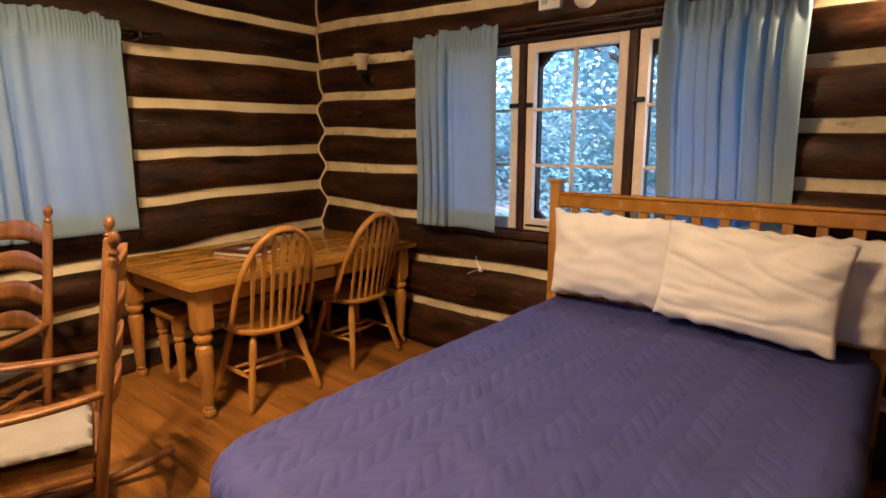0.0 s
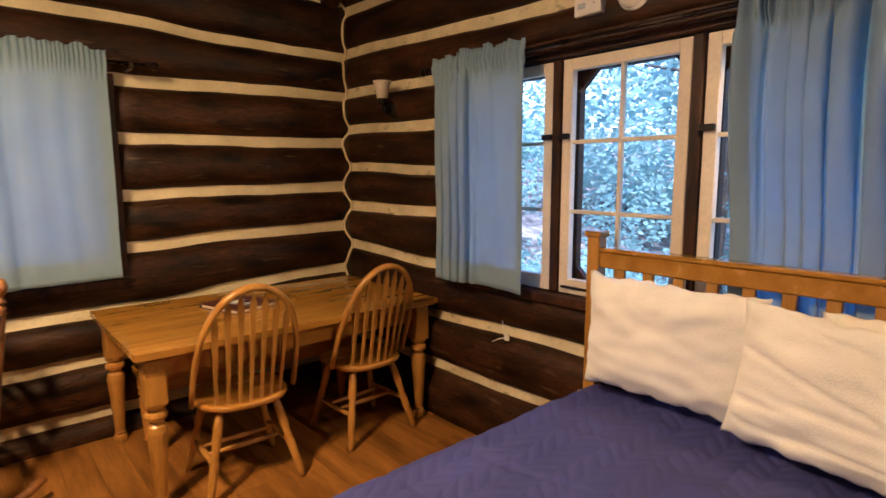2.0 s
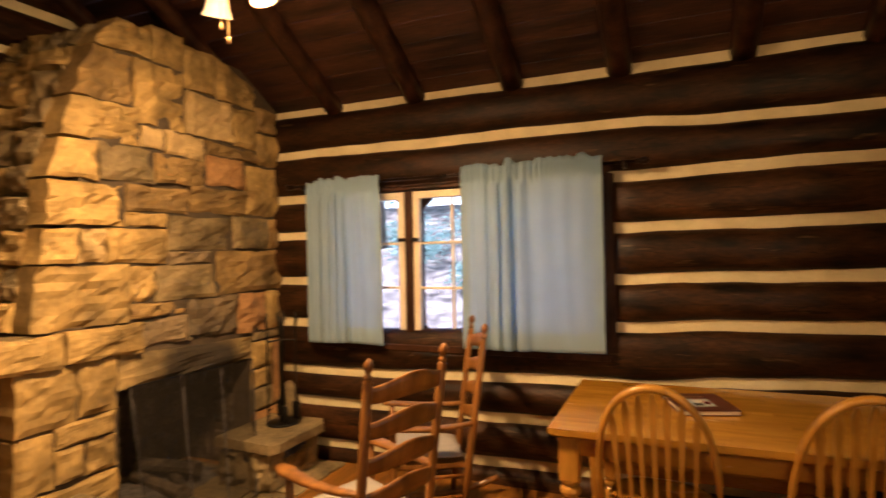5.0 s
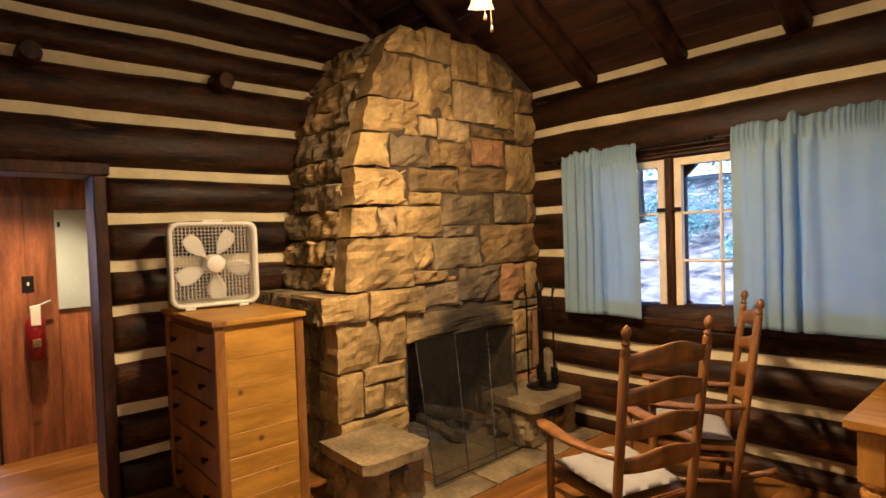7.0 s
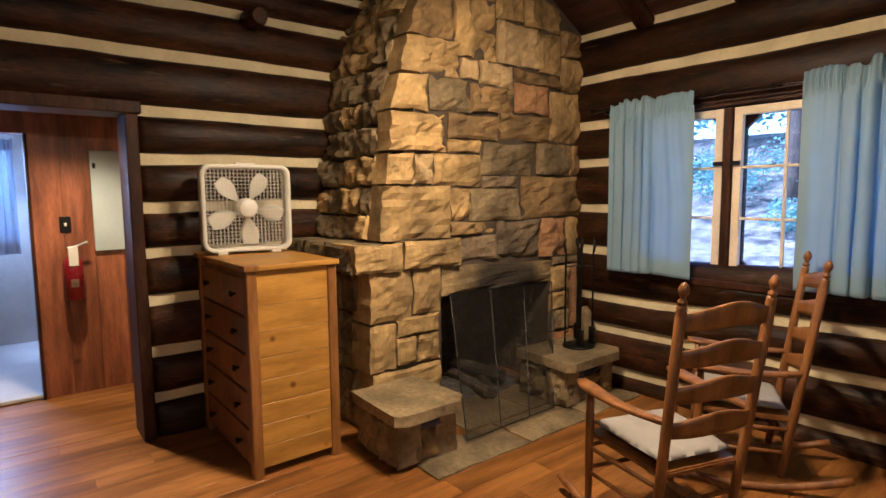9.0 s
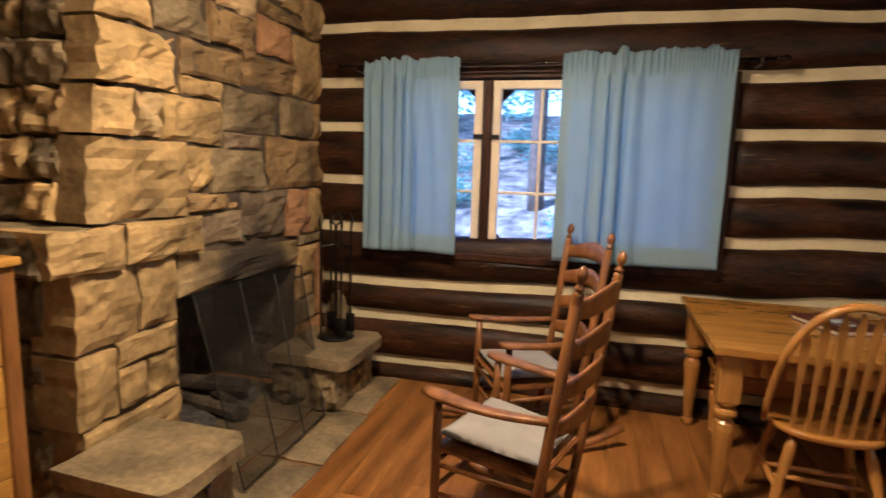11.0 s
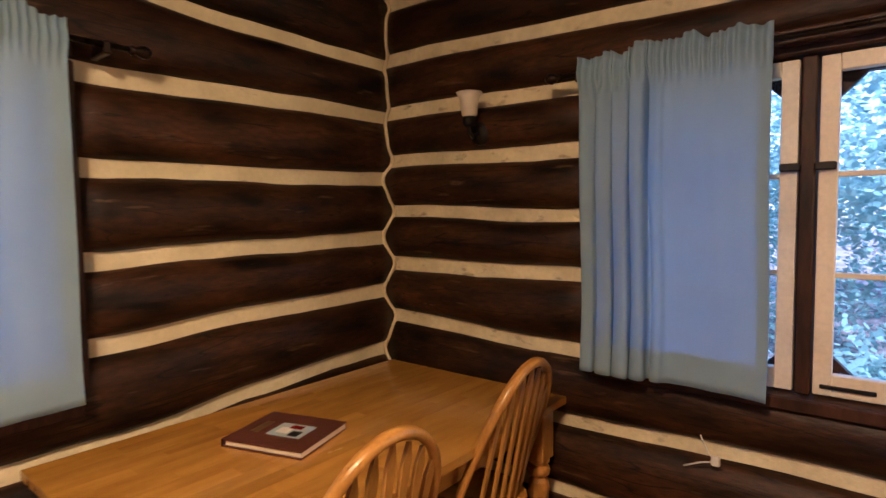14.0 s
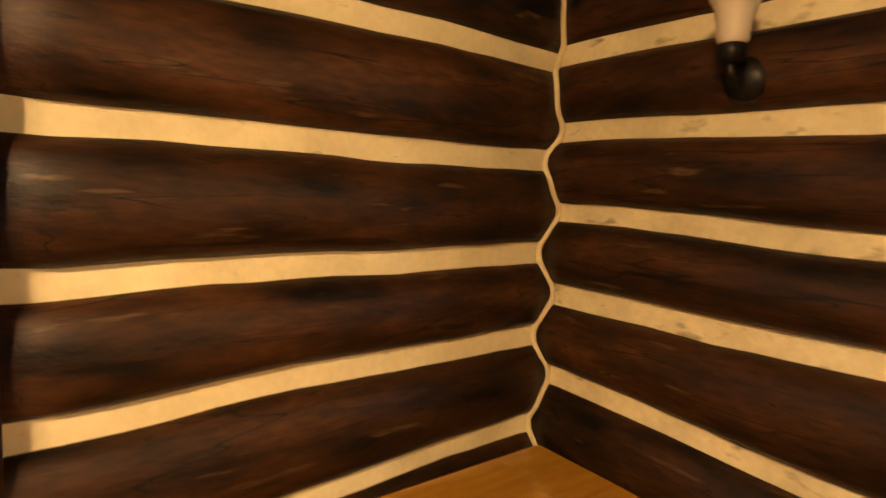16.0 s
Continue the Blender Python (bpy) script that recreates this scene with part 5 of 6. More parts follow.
# fire tools
tools = thing("fire_tool_set", pose(-3.78 + BACK, -0.38, 0.355), "black iron fire tools on a round stand", "fire tools")
part("base", lathe([(0.115, 0), (0.12, 0.008), (0.11, 0.016), (0.03, 0.022), (0.012, 0.03)], 20), BLACK, tools, "", True)
part("post", tube([(0, 0, 0.02), (0, 0, 0.74)], 0.011, 8), BLACK, tools)
part("ring_handle", tube([(0.035 * math.sin(a * 0.5), 0, 0.78 - 0.04 * math.cos(a * 0.5)) for a in range(13)], 0.006, 6), BLACK, tools, "", True)
part("crossbar", tube([(-0.07, -0.07, 0.60), (0, 0, 0.615), (0.07, 0.07, 0.60)], 0.007, 6), BLACK, tools)
part("crossbar", tube([(-0.07, 0.07, 0.60), (0, 0, 0.61), (0.07, -0.07, 0.60)], 0.007, 6), BLACK, tools)
for dx, dy, kind in ((-0.07, -0.07, "poker"), (0.07, 0.07, "shovel"), (-0.07, 0.07, "brush"), (0.07, -0.07, "tongs")):
    part(kind, merge(tube([(dx, dy, 0.08), (dx, dy, 0.70), (dx * 1.1, dy * 1.1, 0.76), (dx * 1.0, dy * 1.0, 0.81)], [0.007, 0.008, 0.011, 0.005], 7),
                     box(dx - 0.03, dx + 0.03, dy - 0.008, dy + 0.008, 0.03, 0.15, 0.004) if kind != "poker" else tube([(dx, dy, 0.03), (dx, dy, 0.1), (dx + 0.03, dy, 0.12)], 0.006, 6)), BLACK, tools, "", True)
bm = lathe([(0.055, 0), (0.08, 0.02), (0.085, 0.08), (0.07, 0.16), (0.045, 0.23), (0.015, 0.27)], 12)
for v in bm.verts:
    v.co += Vector((0.012 * noise.noise(v.co * 18), 0.012 * noise.noise(v.co * 18 + Vector((3, 0, 0))), 0))
tagged(part("stone_lump", bm, STONE_G, None, "", True, pose(-3.84 + BACK, -0.23, 0.358)), "grey standing stone lump behind the fire tools", "rock")


# ---- dresser and box fan ----
dresser = thing("dresser", pose(-4.075, -2.76, 0), "knotty pine chest of drawers beside the fireplace", "dresser")
D_W, D_D, D_H = 0.90, 0.51, 1.145
part("carcass", box(-D_W + 0.02, -0.02, 0.03, D_D - 0.01, 0.05, D_H - 0.03), PINE, dresser)
part("top", box(-D_W - 0.01, 0.02, -0.015, D_D + 0.01, D_H - 0.03, D_H, 0.008, None, 2), PINE, dresser, "worn pine top")
for x0 in (-D_W - 0.012, -0.058):
    part("top_cleat", box(x0, x0 + 0.08, -0.017, 0.06, D_H - 0.024, D_H + 0.0015, 0.002), PINE_D, dresser, "dark corner cleat")
for x0 in (-D_W, -0.065):
    for y0, dy in ((-0.0, 0.055), (D_D - 0.055, 0.055)):
        part("corner_post", box(x0, x0 + 0.065, y0, y0 + dy, 0, D_H - 0.031, 0.005), PINE_D, dresser, "browner corner post")
heights = (0.05, 0.17, 0.29, 0.40, 0.53, 0.65, 0.79, 0.93, D_H - 0.032)
for z0, z1 in zip(heights, heights[1:]):
    part("side_board", box(-0.022, -0.008, 0.056, D_D - 0.056, z0 + 0.001, z1 - 0.001, 0.002), PINE, dresser)
for i in range(5):
    z0 = 0.06 + i * 0.205
    # drawers face south, away from the lamp: darker colour holds that shade
    d = part("drawer", box(-D_W + 0.067, -0.067, 0.004, 0.03, z0, z0 + 0.19, 0.004), PINE_D, dresser, "drawer in brown darkened for its shaded side, with dark knobs")
    for x in (-D_W + 0.22, -0.20):
        part("knob", spindle((x, 0.004, z0 + 0.1), (x, -0.03, z0 + 0.1), [(0.008, 0), (0.008, 0.4), (0.018, 0.6), (0.016, 0.9), (0.008, 1)], 10), BLACK, d, "", True)

fan = thing("box_fan", pose(-4.74, -2.515, 1.146, 0, 0, 84), "white plastic box fan at rest on the dresser", "fan")
F = 0.53


def round_rect(w, h, r, n=6):
    out = []
    for cx, cz, a0 in ((w - r, h - r, 0), (-w + r, h - r, 90), (-w + r, -h + r, 180), (w - r, -h + r, 270)):
        for i in range(n + 1):
            a = radians(a0 + 90 * i / n)
            out.append((cx + r * math.cos(a), cz + r * math.sin(a)))
    return out


ring = round_rect(F / 2, F / 2, 0.06)
inner = round_rect(F / 2 - 0.022, F / 2 - 0.022, 0.045)
bm = bmesh.new()
loops = [[bm.verts.new((x, y, z + F / 2 + 0.015)) for x, z in pts] for pts, y in ((ring, -0.055), (ring, 0.055), (inner, 0.055), (inner, -0.055))]
for a, b in zip(loops, loops[1:] + loops[:1]):
    for i in range(len(a)):
        bm.faces.new((a[i], a[(i + 1) % len(a)], b[(i + 1) % len(a)], b[i]))
bmesh.ops.recalc_face_normals(bm, faces=bm.faces)
part("housing", bm, WHITE, fan, "white plastic housing", True)
for y in (-0.05, 0.05):
    g = bmesh.new()
    for i in range(22):
        q = -F / 2 + 0.03 + (F - 0.06) * i / 21
        box(q - 0.0009, q + 0.0009, y - 0.002, y + 0.002, 0.04, F - 0.01, 0, g)
        if i % 1 == 0:
            zq = q + F / 2 + 0.015
            box(-F / 2 + 0.02, F / 2 - 0.02, y - 0.001, y + 0.003, zq - 0.0008, zq + 0.0008, 0, g)
    part("grille", g, WHITE, fan)
    part("badge", lathe([(0.055, 0), (0.058, 0.006), (0.05, 0.012)], 18) if y < 0 else lathe([(0.05, 0), (0.05, 0.006)], 18), WHITE, fan, "", True,
         pose(0, y - (0.004 if y < 0 else -0.004), F / 2 + 0.015, 90))
part("hub", spindle((0, -0.03, F / 2 + 0.015), (0, 0.03, F / 2 + 0.015), [(0.05, 0), (0.062, 0.3), (0.062, 1)], 16), WHITE, fan, "", True)
for k in range(5):
    def blade(u, v, k=k):
        a = radians(72 * k + 60) + (v - 0.5) * (0.20 + 0.46 * math.sin(math.pi * min(1, u * 0.92) ** 0.9))
        r = 0.055 + 0.178 * u
        a2 = a
        return (r * math.cos(a2), 0.012 - (v - 0.5) * 0.045, F / 2 + 0.015 + r * math.sin(a2))
    ob = part("blade", grid(12, 5, blade), WHITE, fan, "", True)
    ob.modifiers.new("thick", "SOLIDIFY").thickness = 0.003
for x in (-0.16, 0.16):
    part("foot", box(x - 0.03, x + 0.03, -0.07, 0.07, 0.0, 0.018, 0.004), WHITE, fan)
part("handle", box(-0.06, 0.06, -0.012, 0.012, F + 0.013, F + 0.03, 0.005), WHITE, fan)


# ---- doorway and the hall behind ----
def trim(x0, x1, y0, y1, z0, z1, label="dark stained doorway casing", mate=None):
    return tagged(part("trim", box(x0, x1, y0, y1, z0, z1, 0.006), mate or TIMBER), label, "casing", "", "structure")


trim(WEST - 0.2, WEST + 0.075, DOOR[1] - 0.02, DOOR[1] + 0.05, 0, 1.985)
trim(WEST - 0.2, WEST + 0.075, DOOR[0] - 0.07, DOOR[0] + 0.02, 0, 1.985)
trim(WEST - 0.2, WEST + 0.08, DOOR[0] - 0.09, DOOR[1] + 0.07, 1.988, 2.06, "dark stained doorway head")
HB = -6.27


def panel_wall(name, label, y0, y1, z0, z1):
    w = tagged(part(name, box(HB - 0.12, HB - 0.012, y0, y1, z0, z1), PANEL), label, "wall", "", "structure")
    n = max(1, round((y1 - y0) / 0.2))
    for i in range(n):
        a, b = y0 + (y1 - y0) * i / n, y0 + (y1 - y0) * (i + 1) / n
        part("panel_board", box(HB - 0.0125, HB, a + 0.0015, b - 0.0015, z0, z1, 0.002), PANEL, w)
    return w


panel_wall("wall_hall", "varnished reddish wood panelled hall wall", -3.55, -2.2, 0, 2.5)
panel_wall("wall_hall_side", "varnished wood panelled hall wall past the bathroom door", -4.75, -4.02, 0, 2.5)
panel_wall("wall_hall_over_door", "varnished wood board above the bathroom door", -4.02, -3.55, 1.96, 2.5)
for y in (-3.56, -4.04):
    trim(HB - 0.13, HB + 0.015, y - 0.0, y + 0.022, 0, 1.96, "dark bathroom door jamb")
for nm, args in (("wall_hall_north", (HB - 0.12, WEST - 0.2, -2.2, -2.1, 0, 2.5)), ("wall_hall_south", (HB - 0.12, WEST - 0.2, -4.85, -4.75, 0, 2.5))):
    tagged(part(nm, box(*args), PANEL), "varnished wood panelled side wall of the hall", "wall", "", "structure")
tagged(part("floor_hall", box(-8.4, WEST - 0.21, -4.85, -2.1, -0.12, -0.012), FLOOR), "worn reddish-brown wooden floor of the hall", "floor", "", "structure")
tagged(part("ceiling_hall", box(-8.4, WEST - 0.2, -4.85, -2.1, 2.5, 2.55), PANEL), "varnished wooden hall ceiling", "ceiling", "", "structure")
# bathroom
tagged(part("floor_bath", box(-8.3, HB - 0.03, -4.85, -3.0, 0.002, 0.03, 0.004), PALE), "pale bathroom floor with a raised sill", "floor", "", "structure")
tagged(part("wall_bath", box(-8.4, -8.3, -4.85, -3.0, 0, 2.5), PALE), "plain pale bathroom wall", "wall", "", "structure")
tile_wall = tagged(part("wall_tiled", box(-8.3, HB - 0.13, -3.10, -3.0, 0, 2.5), TILE), "grey tiled bathroom wall", "wall", "", "structure")
for i in range(9):
    for j in range(6):
        part("tile", box(-8.28 + 0.2 * i, -8.085 + 0.2 * i, -3.108, -3.099, 0.05 + 0.2 * j, 0.245 + 0.2 * j, 0.002), TILE, tile_wall)
tagged(part("wall_bath_south", box(-8.3, HB - 0.13, -4.85, -4.75, 0, 2.5), PALE), "plain pale bathroom wall", "wall", "", "structure")
vanity = thing("vanity", pose(-8.0, -4.30, 0.03), "reddish wood vanity with a white counter", "vanity")
part("cabinet", box(-0.28, 0.3, -0.42, 0.40, 0, 0.82, 0.005), PANEL, vanity)
part("counter", box(-0.29, 0.33, -0.44, 0.42, 0.82, 0.86, 0.008), WHITE, vanity, "white counter top")
cur = curtain(pose(-7.8, -3.90, 0, 0, 0, 90), 0.30, 0.98, 2.05, 5, 9, "pale blue curtain at the bathroom window", (-0.2, 1.2), 0.0, BATH_CLOTH, BATH_CLOTH)
lamp("bath_daylight", "AREA", (-8.2, -4.0, 1.6), 14, (0.92, 0.96, 1.0), 0.7, (-6.5, -3.8, 0.6))

breaker = thing("breaker_panel", pose(HB + 0.002, -3.05, 1.47), "grey metal breaker panel on the panelled wall", "electrical panel")
part("door", box(0.0, 0.022, -0.115, 0.125, -0.38, 0.385, 0.004), METAL, breaker)
part("latch", box(0.022, 0.028, -0.10, -0.08, 0.25, 0.29, 0.002), BLACK, breaker)
sw = thing("light_switch", pose(HB + 0.002, -3.345, 1.30), "dark switch plate on the panelled wall", "switch")
part("plate", box(0, 0.007, -0.037, 0.037, -0.06, 0.06, 0.003), BLACK, sw)
part("toggle", box(0.007, 0.018, -0.006, 0.006, -0.012, 0.012, 0.002), WHITE, sw)
ext = thing("fire_extinguisher", pose(HB + 0.075, -3.32, 0.74), "red fire extinguisher with a white tag hung on the wall", "fire extinguisher")
part("cylinder", lathe([(0.05, 0), (0.062, 0.012), (0.063, 0.27), (0.05, 0.31), (0.022, 0.33), (0.02, 0.35)], 16), RED, ext, "red steel cylinder", True)
part("valve", box(-0.02, 0.02, -0.02, 0.02, 0.35, 0.385, 0.004), BLACK, ext)
part("handle", tube([(0, -0.03, 0.39), (0, 0.03, 0.40), (0.01, 0.10, 0.43)], 0.008, 6), METAL, ext)
part("tag", box(0.064, 0.066, -0.03, 0.03, 0.26, 0.40, 0.001), WHITE, ext, "white inspection tag")
part("label", box(0.0615, 0.0655, -0.025, 0.025, 0.1, 0.16, 0.001), BRASS, ext)
part("bracket", box(-0.073, -0.055, -0.03, 0.03, 0.1, 0.3, 0.003), BLACK, ext)

# ---- ceiling fan with lamps ----
cf = thing("ceiling_fan", pose(LAMP.x, LAMP.y, LAMP.z - 2.53), "ceiling fan at rest with three lit glass shades", "ceiling fan")
top_z = EAVE + SLOPE * -LAMP.y + 0.06 - (LAMP.z - 2.53)
part("downrod", tube([(0, 0, 2.78), (0, 0, top_z)], 0.014, 8), BRONZE, cf)
part("motor", lathe([(0.05, 2.60), (0.12, 2.62), (0.14, 2.66), (0.14, 2.74), (0.10, 2.78), (0.03, 2.80)], 20), BRONZE, cf, "", True)
part("light_plate", lathe([(0.03, 2.50), (0.07, 2.52), (0.07, 2.56), (0.04, 2.60)], 16), BRONZE, cf, "", True)
for k in range(5):
    def fan_blade(u, v, k=k):
        a = radians(72 * k + 8)
        r = 0.16 + 0.46 * u
        w = (v - 0.5) * (0.10 + 0.04 * u)
        return (r * math.cos(a) - w * math.sin(a), r * math.sin(a) + w * math.cos(a), 2.685 + w * 0.2)
    ob = part("blade", grid(6, 3, fan_blade), WALNUT, cf)
    ob.modifiers.new("thick", "SOLIDIFY").thickness = 0.008
    part("blade_arm", tube([(0.12 * math.cos(radians(72 * k + 8)), 0.12 * math.sin(radians(72 * k + 8)), 2.68), (0.24 * math.cos(radians(72 * k + 8)), 0.24 * math.sin(radians(72 * k + 8)), 2.67)], 0.01, 6), BRONZE, cf)
for k in range(3):
    a = radians(SHADE_TURNS[k])
    d = Vector((math.cos(a), math.sin(a), 0))
    part("lamp_arm", tube([Vector((0, 0, 2.54)) + d * 0.05, Vector((0, 0, 2.55)) + d * 0.10, Vector((0, 0, 2.53)) + d * 0.125], 0.009, 8), BRONZE, cf, "", True)
    m = Matrix.Translation(Vector((0, 0, 2.53)) + d * 0.13) @ (-(Vector((0, 0, 1)) - d * 0.45)).to_track_quat("Z", "Y").to_matrix().to_4x4()
    bm = lathe([(0.022, 0), (0.034, 0.015), (0.042, 0.05), (0.05, 0.09), (0.062, 0.115)], 18)
    bm.faces.ensure_lookup_table()
    bmesh.ops.delete(bm, geom=[f for f in bm.faces if len(f.verts) > 4 and f.calc_center_median().z > 0.1], context="FACES")
    sh = part("shade", bm, SHADE_ON, cf, "lit frosted glass shade", True, m)
    sh.visible_shadow = False
for dx, ln in ((0.02, 0.20), (0.055, 0.26)):
    part("pull_chain", tube([(dx, -0.03, 2.52), (dx + 0.004, -0.03, 2.52 - ln)], 0.0025, 6), BRASS, cf)
    part("chain_pull", lathe([(0.004, 0), (0.008, 0.005), (0.007, 0.02), (0.003, 0.028)], 8, None, (dx + 0.004, -0.03, 2.52 - ln - 0.028)), BRASS, cf, "", True)


# ---- things on the walls ----


def wall_sconce(m, label, glass):
    sconce = thing("wall_sconce", m, label, "wall lamp", "wall sconces")
    part("backplate", spindle((0, 0.03, 0), (0, -0.018, 0), [(0.055, 0), (0.058, 0.4), (0.05, 0.75), (0.02, 1)], 18), BLACK, sconce, "", True)
    part("arm", tube([(0, -0.01, -0.005), (0, -0.05, -0.02), (0, -0.07, -0.005), (0, -0.075, 0.03)], 0.011, 8), BLACK, sconce, "", True)
    part("socket", lathe([(0.012, 0.0), (0.03, 0.01), (0.033, 0.03), (0.03, 0.05)], 14, None, (0, -0.075, 0.02)), BLACK, sconce, "", True)
    bm = lathe([(0.03, 0), (0.036, 0.01), (0.039, 0.055), (0.046, 0.082), (0.06, 0.108), (0.057, 0.107), (0.042, 0.08), (0.034, 0.045)], 22, None, (0, -0.075, 0.065))
    part("shade", bm, glass, sconce, "frosted glass bell shade", True)


wall_sconce(pose(-0.062, -0.66, 1.912, 0, 0, -90), "unlit wall sconce with frosted bell shade on black mount", SHADE_OFF)
# unseen twin, assumed by symmetry as a warm source for the pillows
wall_sconce(pose(-0.062, -3.93, 1.912, 0, 0, -90), "unseen lit wall sconce with frosted bell shade, added beyond the bed", SHADE_ON)

alarm = thing("smoke_alarm", pose(-0.075, -2.362, 2.23, 0, -90, 0), "round white smoke alarm on the log above the window", "smoke alarm")
part("base", lathe([(0.068, 0), (0.07, 0.01), (0.066, 0.022)], 26), WHITE, alarm, "", True)
part("cover", lathe([(0.062, 0.022), (0.06, 0.036), (0.045, 0.045), (0.02, 0.047)], 26), WHITE, alarm, "", True)
part("test_button", lathe([(0.011, 0.045), (0.011, 0.05), (0.008, 0.052)], 12), METAL, alarm, "", True)
det = thing("wall_detector", pose(-0.07, -2.155, 2.222, 0, 0, -90), "small white rectangular detector on the log above the window", "detector")
part("body", box(-0.068, 0.068, -0.035, 0.005, -0.04, 0.045, 0.008, None, 2), WHITE, det)
part("vent", box(-0.05, -0.01, -0.037, -0.034, -0.012, 0.012, 0.001), METAL, det)
part("lamp_dot", box(0.03, 0.036, -0.037, -0.034, 0.0, 0.006, 0.001), BLACK, det)

for y in (-3.40, -2.345):
    p = spindle((WEST + 0.02, y, 2.65), (WEST + 0.22, y, 2.635), [(0.065, 0), (0.062, 0.7), (0.05, 1)], 10)
    tagged(part("log_peg", p, TIMBER), "short dark log stub jutting from the gable wall", "peg", "log stubs")

# plastic tie in the chinking by the bed
tie = tube([(-0.06, -1.64, 0.72), (-0.085, -1.675, 0.67), (-0.09, -1.70, 0.645), (-0.088, -1.65, 0.63), (-0.085, -1.59, 0.60)], 0.003, 6)
tagged(part("plastic_strap", tie, WHITE, None, "", True), "white plastic strap end sticking from the chinking", "strap")
tagged(part("strap_knot", box(-0.10, -0.08, -1.715, -1.685, 0.63, 0.665, 0.005), WHITE), "knotted end of white plastic strap on the log wall", "strap")

outlet = thing("wall_outlet", pose(-0.073, -2.185, 0.435, 0, 0, -90), "cream outlet plate on the log beside the bed", "outlet")
part("plate", box(-0.036, 0.036, -0.012, 0.0, -0.058, 0.058, 0.004), CREAM, outlet)
for z in (-0.024, 0.024):
    part("socket", box(-0.016, 0.016, -0.015, -0.0115, z - 0.014, z + 0.014, 0.003), WHITE, outlet)

# ---- on the table ----
book = thing("guest_book", pose(-1.06, -0.525, 0.7585, 0, 0, -72), "brown guest book with a small photograph on its cover", "book")
part("cover", box(-0.16, 0.16, -0.14, 0.14, 0.022, 0.027, 0.001), LEATHER, book, "dark red-brown cover")
part("back_cover", box(-0.16, 0.16, -0.14, 0.14, 0.0, 0.004, 0.001), LEATHER, book)
part("pages", box(-0.152, 0.158, -0.133, 0.133, 0.0042, 0.0218, 0.001), CREAM, book)
part("spine", box(-0.165, -0.16, -0.14, 0.14, 0.0, 0.027, 0.001), LEATHER, book)
part("photograph", box(-0.05, 0.09, -0.055, 0.055, 0.0272, 0.0276), METAL, book, "small grey photograph")
for i, (a, b, c, d, mt) in enumerate(((-0.03, 0.02, -0.03, 0.02, WHITE), (0.03, 0.07, -0.045, 0.0, BLACK), (0.0, 0.05, 0.015, 0.045, RED))):
    part("picture_patch", box(a, b, c, d, 0.0277, 0.0279 + 0.0001 * i), mt, book)
part("title_bar", box(-0.12, -0.085, -0.05, 0.05, 0.0272, 0.0275), BRASS, book)


# ---- outdoors ----
def ground_height(x, y):
    far = max(0, y - 1.0)
    return -0.9 + 0.30 * min(far, 14) + 0.03 * min(max(0, x - 2), 20) + 0.15 * noise.noise(Vector((x * 0.5, y * 0.5, 0)))


def ground_place(u, v):
    x = -60 + 120 * u
    y = -60 + 120 * v
    inside = -9.5 < x < 1.2 and -6.5 < y < 1.0
    return (x, y, -0.9 if inside else ground_height(x, y))


ground = tagged(part("ground", grid(120, 120, ground_place), EARTH, None, "", True), "forest floor of fallen leaves rising behind the cabin", "ground", "", "structure")


def leaf_cluster(name, centres, count, spread, size, material, seed, label, category):
    r = random.Random(seed)
    verts, faces = [], []
    for cx, cy, cz, s in centres:
        for i in range(count):
            a, b = r.uniform(0, 2 * math.pi), r.uniform(-1, 1)
            k = r.random() ** 0.4
            q = math.sqrt(1 - b * b)
            p = Vector((cx + spread * s * k * q * math.cos(a), cy + spread * s * k * q * math.sin(a), cz + 0.75 * spread * s * k * b))
            d = Vector((r.uniform(-1, 1), r.uniform(-1, 1), r.uniform(-0.5, 0.5))).normalized()
            e = d.cross(Vector((r.uniform(-1, 1), r.uniform(-1, 1), r.uniform(0.2, 1)))).normalized()
            ln, w = size * r.uniform(0.7, 1.4), size * r.uniform(0.2, 0.4)
            n = len(verts)
            verts += [p, p + d * ln * 0.5 + e * w, p + d * ln, p + d * ln * 0.5 - e * w]
            faces.append((n, n + 1, n + 2, n + 3))
    me = bpy.data.meshes.new(name)
    me.from_pydata(verts, [], faces)
    me.materials.append(material)
    return tagged(new(name, me), label, category, "", "stuff")


r = random.Random(3)
east_bush = [(r.uniform(4.0, 8), r.uniform(-10, 9), r.uniform(-0.6, 3.4), r.uniform(0.7, 1.3)) for _ in range(72)] + [(r.uniform(2.4, 4.2), r.uniform(-8, 7), r.uniform(-0.7, 0.3), r.uniform(0.6, 0.9)) for _ in range(45)] + [(r.uniform(7, 11), r.uniform(-11, 11), r.uniform(-0.4, 2.2), r.uniform(0.9, 1.4)) for _ in range(50)]
leaf_cluster("shrub_foliage", east_bush, 430, 0.9, 0.105, LEAF, 5, "dense green rhododendron leaves outside the window", "shrubs")
north_bush = [(r.uniform(-9, 3), r.uniform(4, 11), 0, r.uniform(0.4, 0.9)) for _ in range(26)]
north_bush = [(x, y, ground_height(x, y) + r.uniform(0.1, 0.5), s) for x, y, _, s in north_bush] + [(r.uniform(-9, 3), r.uniform(6, 12), r.uniform(3, 5.5), r.uniform(0.8, 1.3)) for _ in range(24)]
leaf_cluster("undergrowth", north_bush, 400, 0.9, 0.09, LEAF, 6, "green undergrowth on the leafy slope", "shrubs")


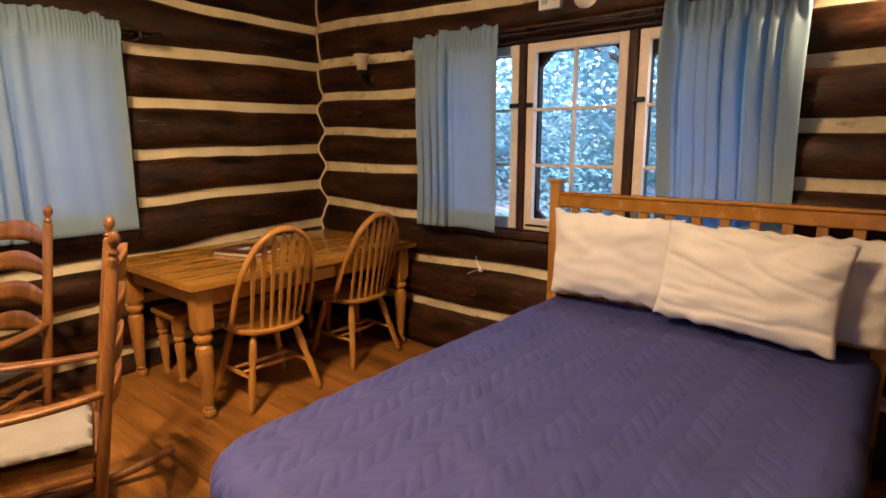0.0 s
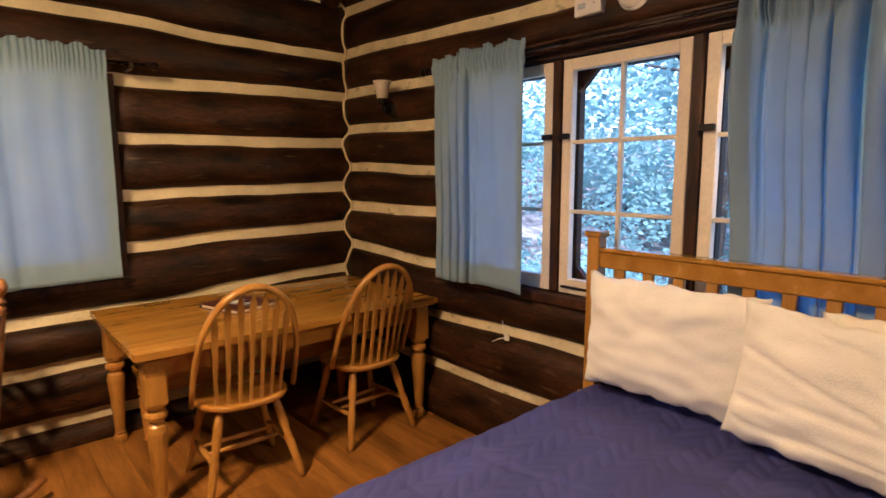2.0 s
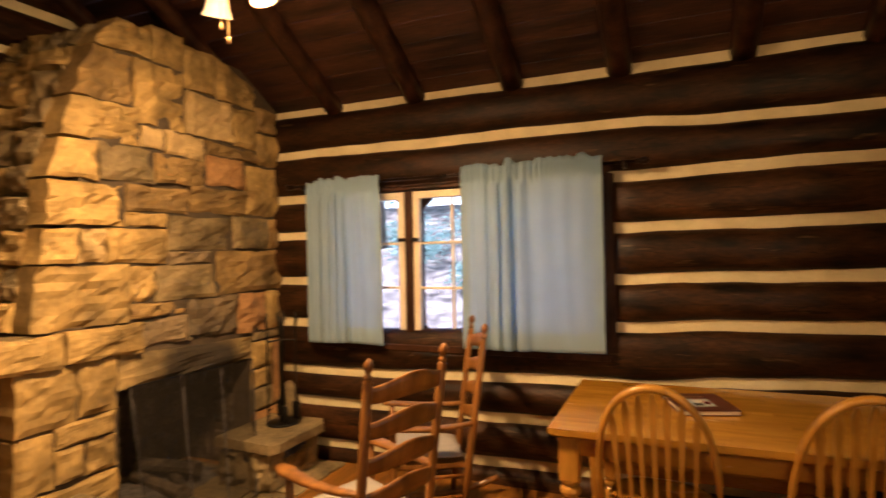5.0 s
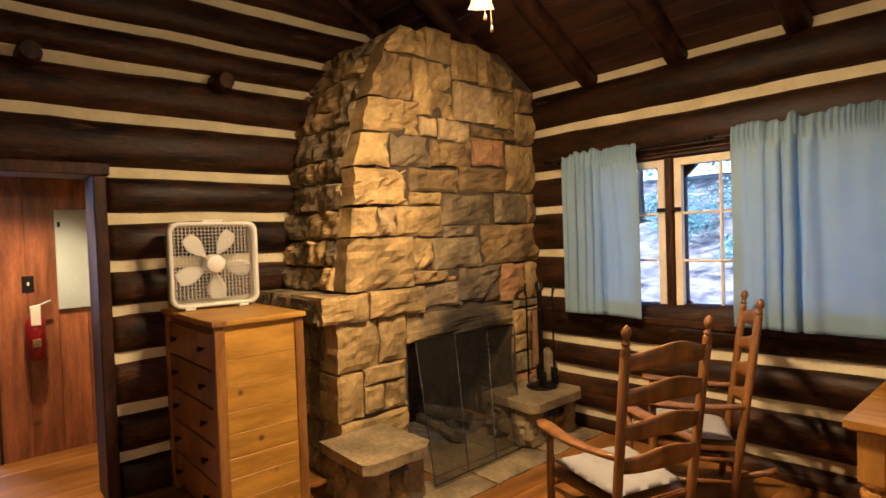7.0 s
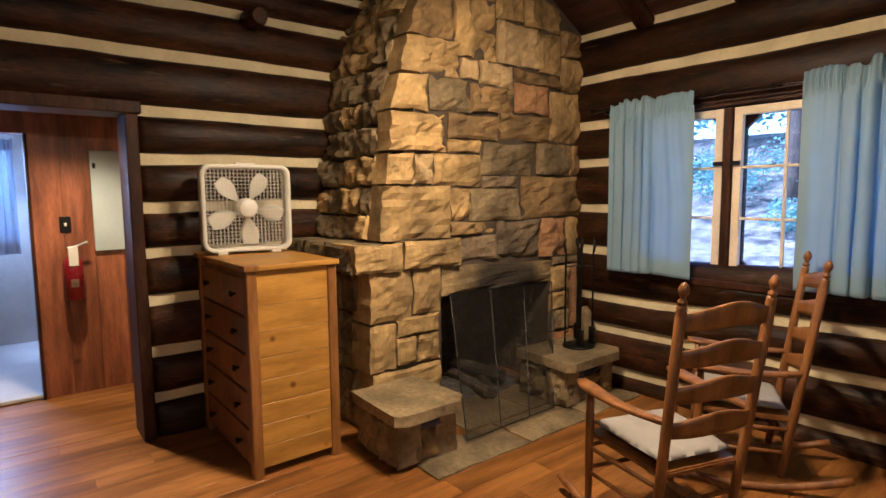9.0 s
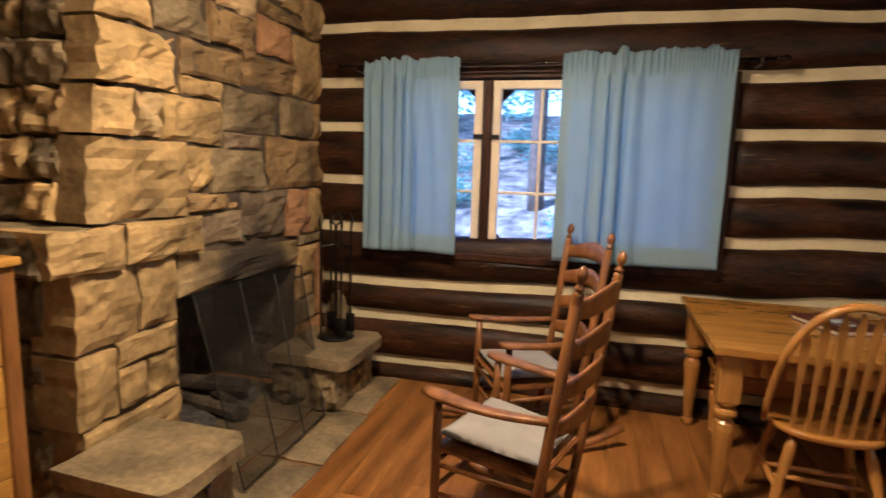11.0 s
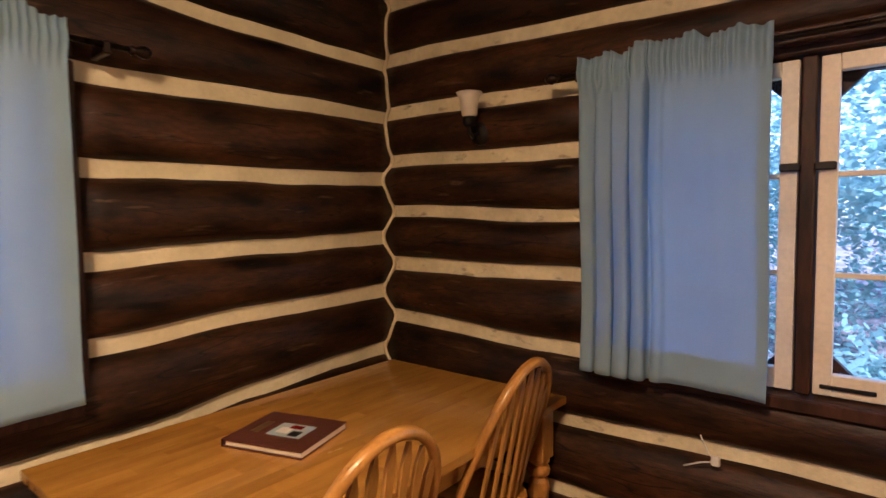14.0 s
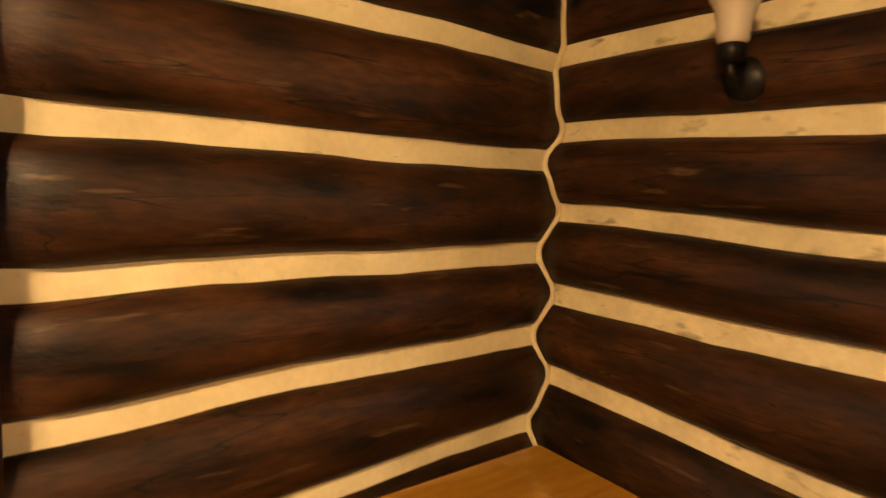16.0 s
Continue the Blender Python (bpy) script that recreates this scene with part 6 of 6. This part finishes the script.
far = [(r.uniform(8, 15), r.uniform(-14, 16), r.uniform(0, 8), r.uniform(1, 1.6)) for _ in range(110)] + [(r.uniform(-14, 8), r.uniform(12, 17), r.uniform(4, 11), r.uniform(1, 1.6)) for _ in range(90)]
leaf_cluster("far_woods", far, 330, 1.6, 0.24, LEAF, 8, "bright green woods behind the cabin", "woods")


def forest_tree(m, h, rad, seed, label):
    t = thing("tree", m, label, "tree", "trees round the cabin")
    q = random.Random(seed)
    part("trunk", tube([(0.1 * wob(i, seed), 0.1 * wob(i, seed + 1), -0.5 + h * i / 8) for i in range(9)], [rad * (1 - 0.08 * i) for i in range(9)], 10), BARK, t, "", True)
    for k in range(5):
        a, z = q.uniform(0, 6.3), h * q.uniform(0.35, 0.85)
        part("limb", tube([(0, 0, z), (0.7 * math.cos(a), 0.7 * math.sin(a), z + 0.35), (1.6 * math.cos(a), 1.6 * math.sin(a), z + 0.6)], [rad * 0.35, rad * 0.22, 0.02], 6), BARK, t, "", True)
    crown = leaf_cluster("crown", [(q.uniform(-1.7, 1.7), q.uniform(-1.7, 1.7), h * q.uniform(0.45, 1.0), 1) for _ in range(12)], 150, 0.8, 0.17, LEAF, seed, "", "")
    del crown["kind"]
    for key in ("label", "category"):
        if key in crown:
            del crown[key]
    crown.parent = t
    return t


for k, (x, y, h, rad) in enumerate(((-3.3, 6.5, 9, 0.16), (-5.6, 8.5, 10, 0.2), (-1.0, 8.0, 9, 0.15), (6.5, -3.2, 9, 0.16), (7.5, 0.5, 10, 0.18), (8.0, -6.5, 9, 0.2), (1.0, 10.5, 10, 0.2), (-8.5, 9.5, 9, 0.18))):
    forest_tree(pose(x, y, ground_height(x, y)), h, rad, 40 + k, "slim forest tree with leafy crown beyond the window")

# ---- floor planks ----
for i in range(35):
    x1 = -0.0 - 0.15 * i
    y = -0.0
    while y > SOUTH:
        ln = pick.uniform(1.1, 2.6)
        y2 = max(y - ln, SOUTH)
        part("plank", box(x1 - 0.1492, x1, y2 + 0.0008, y - 0.0008, -0.012, 0.0 + 0.0006 * pick.random(), 0.0012), FLOOR, floor)
        y = y2
for i in range(7):
    x1 = -5.255 - 0.15 * i
    part("plank", box(max(x1 - 0.1492, HB - 0.02), x1, -4.7, -2.9 + 0.25 * (i % 3), -0.012, 0.0004 * (i % 2), 0.0012), FLOOR, floor)
    part("plank", box(max(x1 - 0.1492, HB - 0.02), x1, -2.8984 + 0.25 * (i % 3), -2.21, -0.012, 0.0004 * (i % 2), 0.0012), FLOOR, floor)
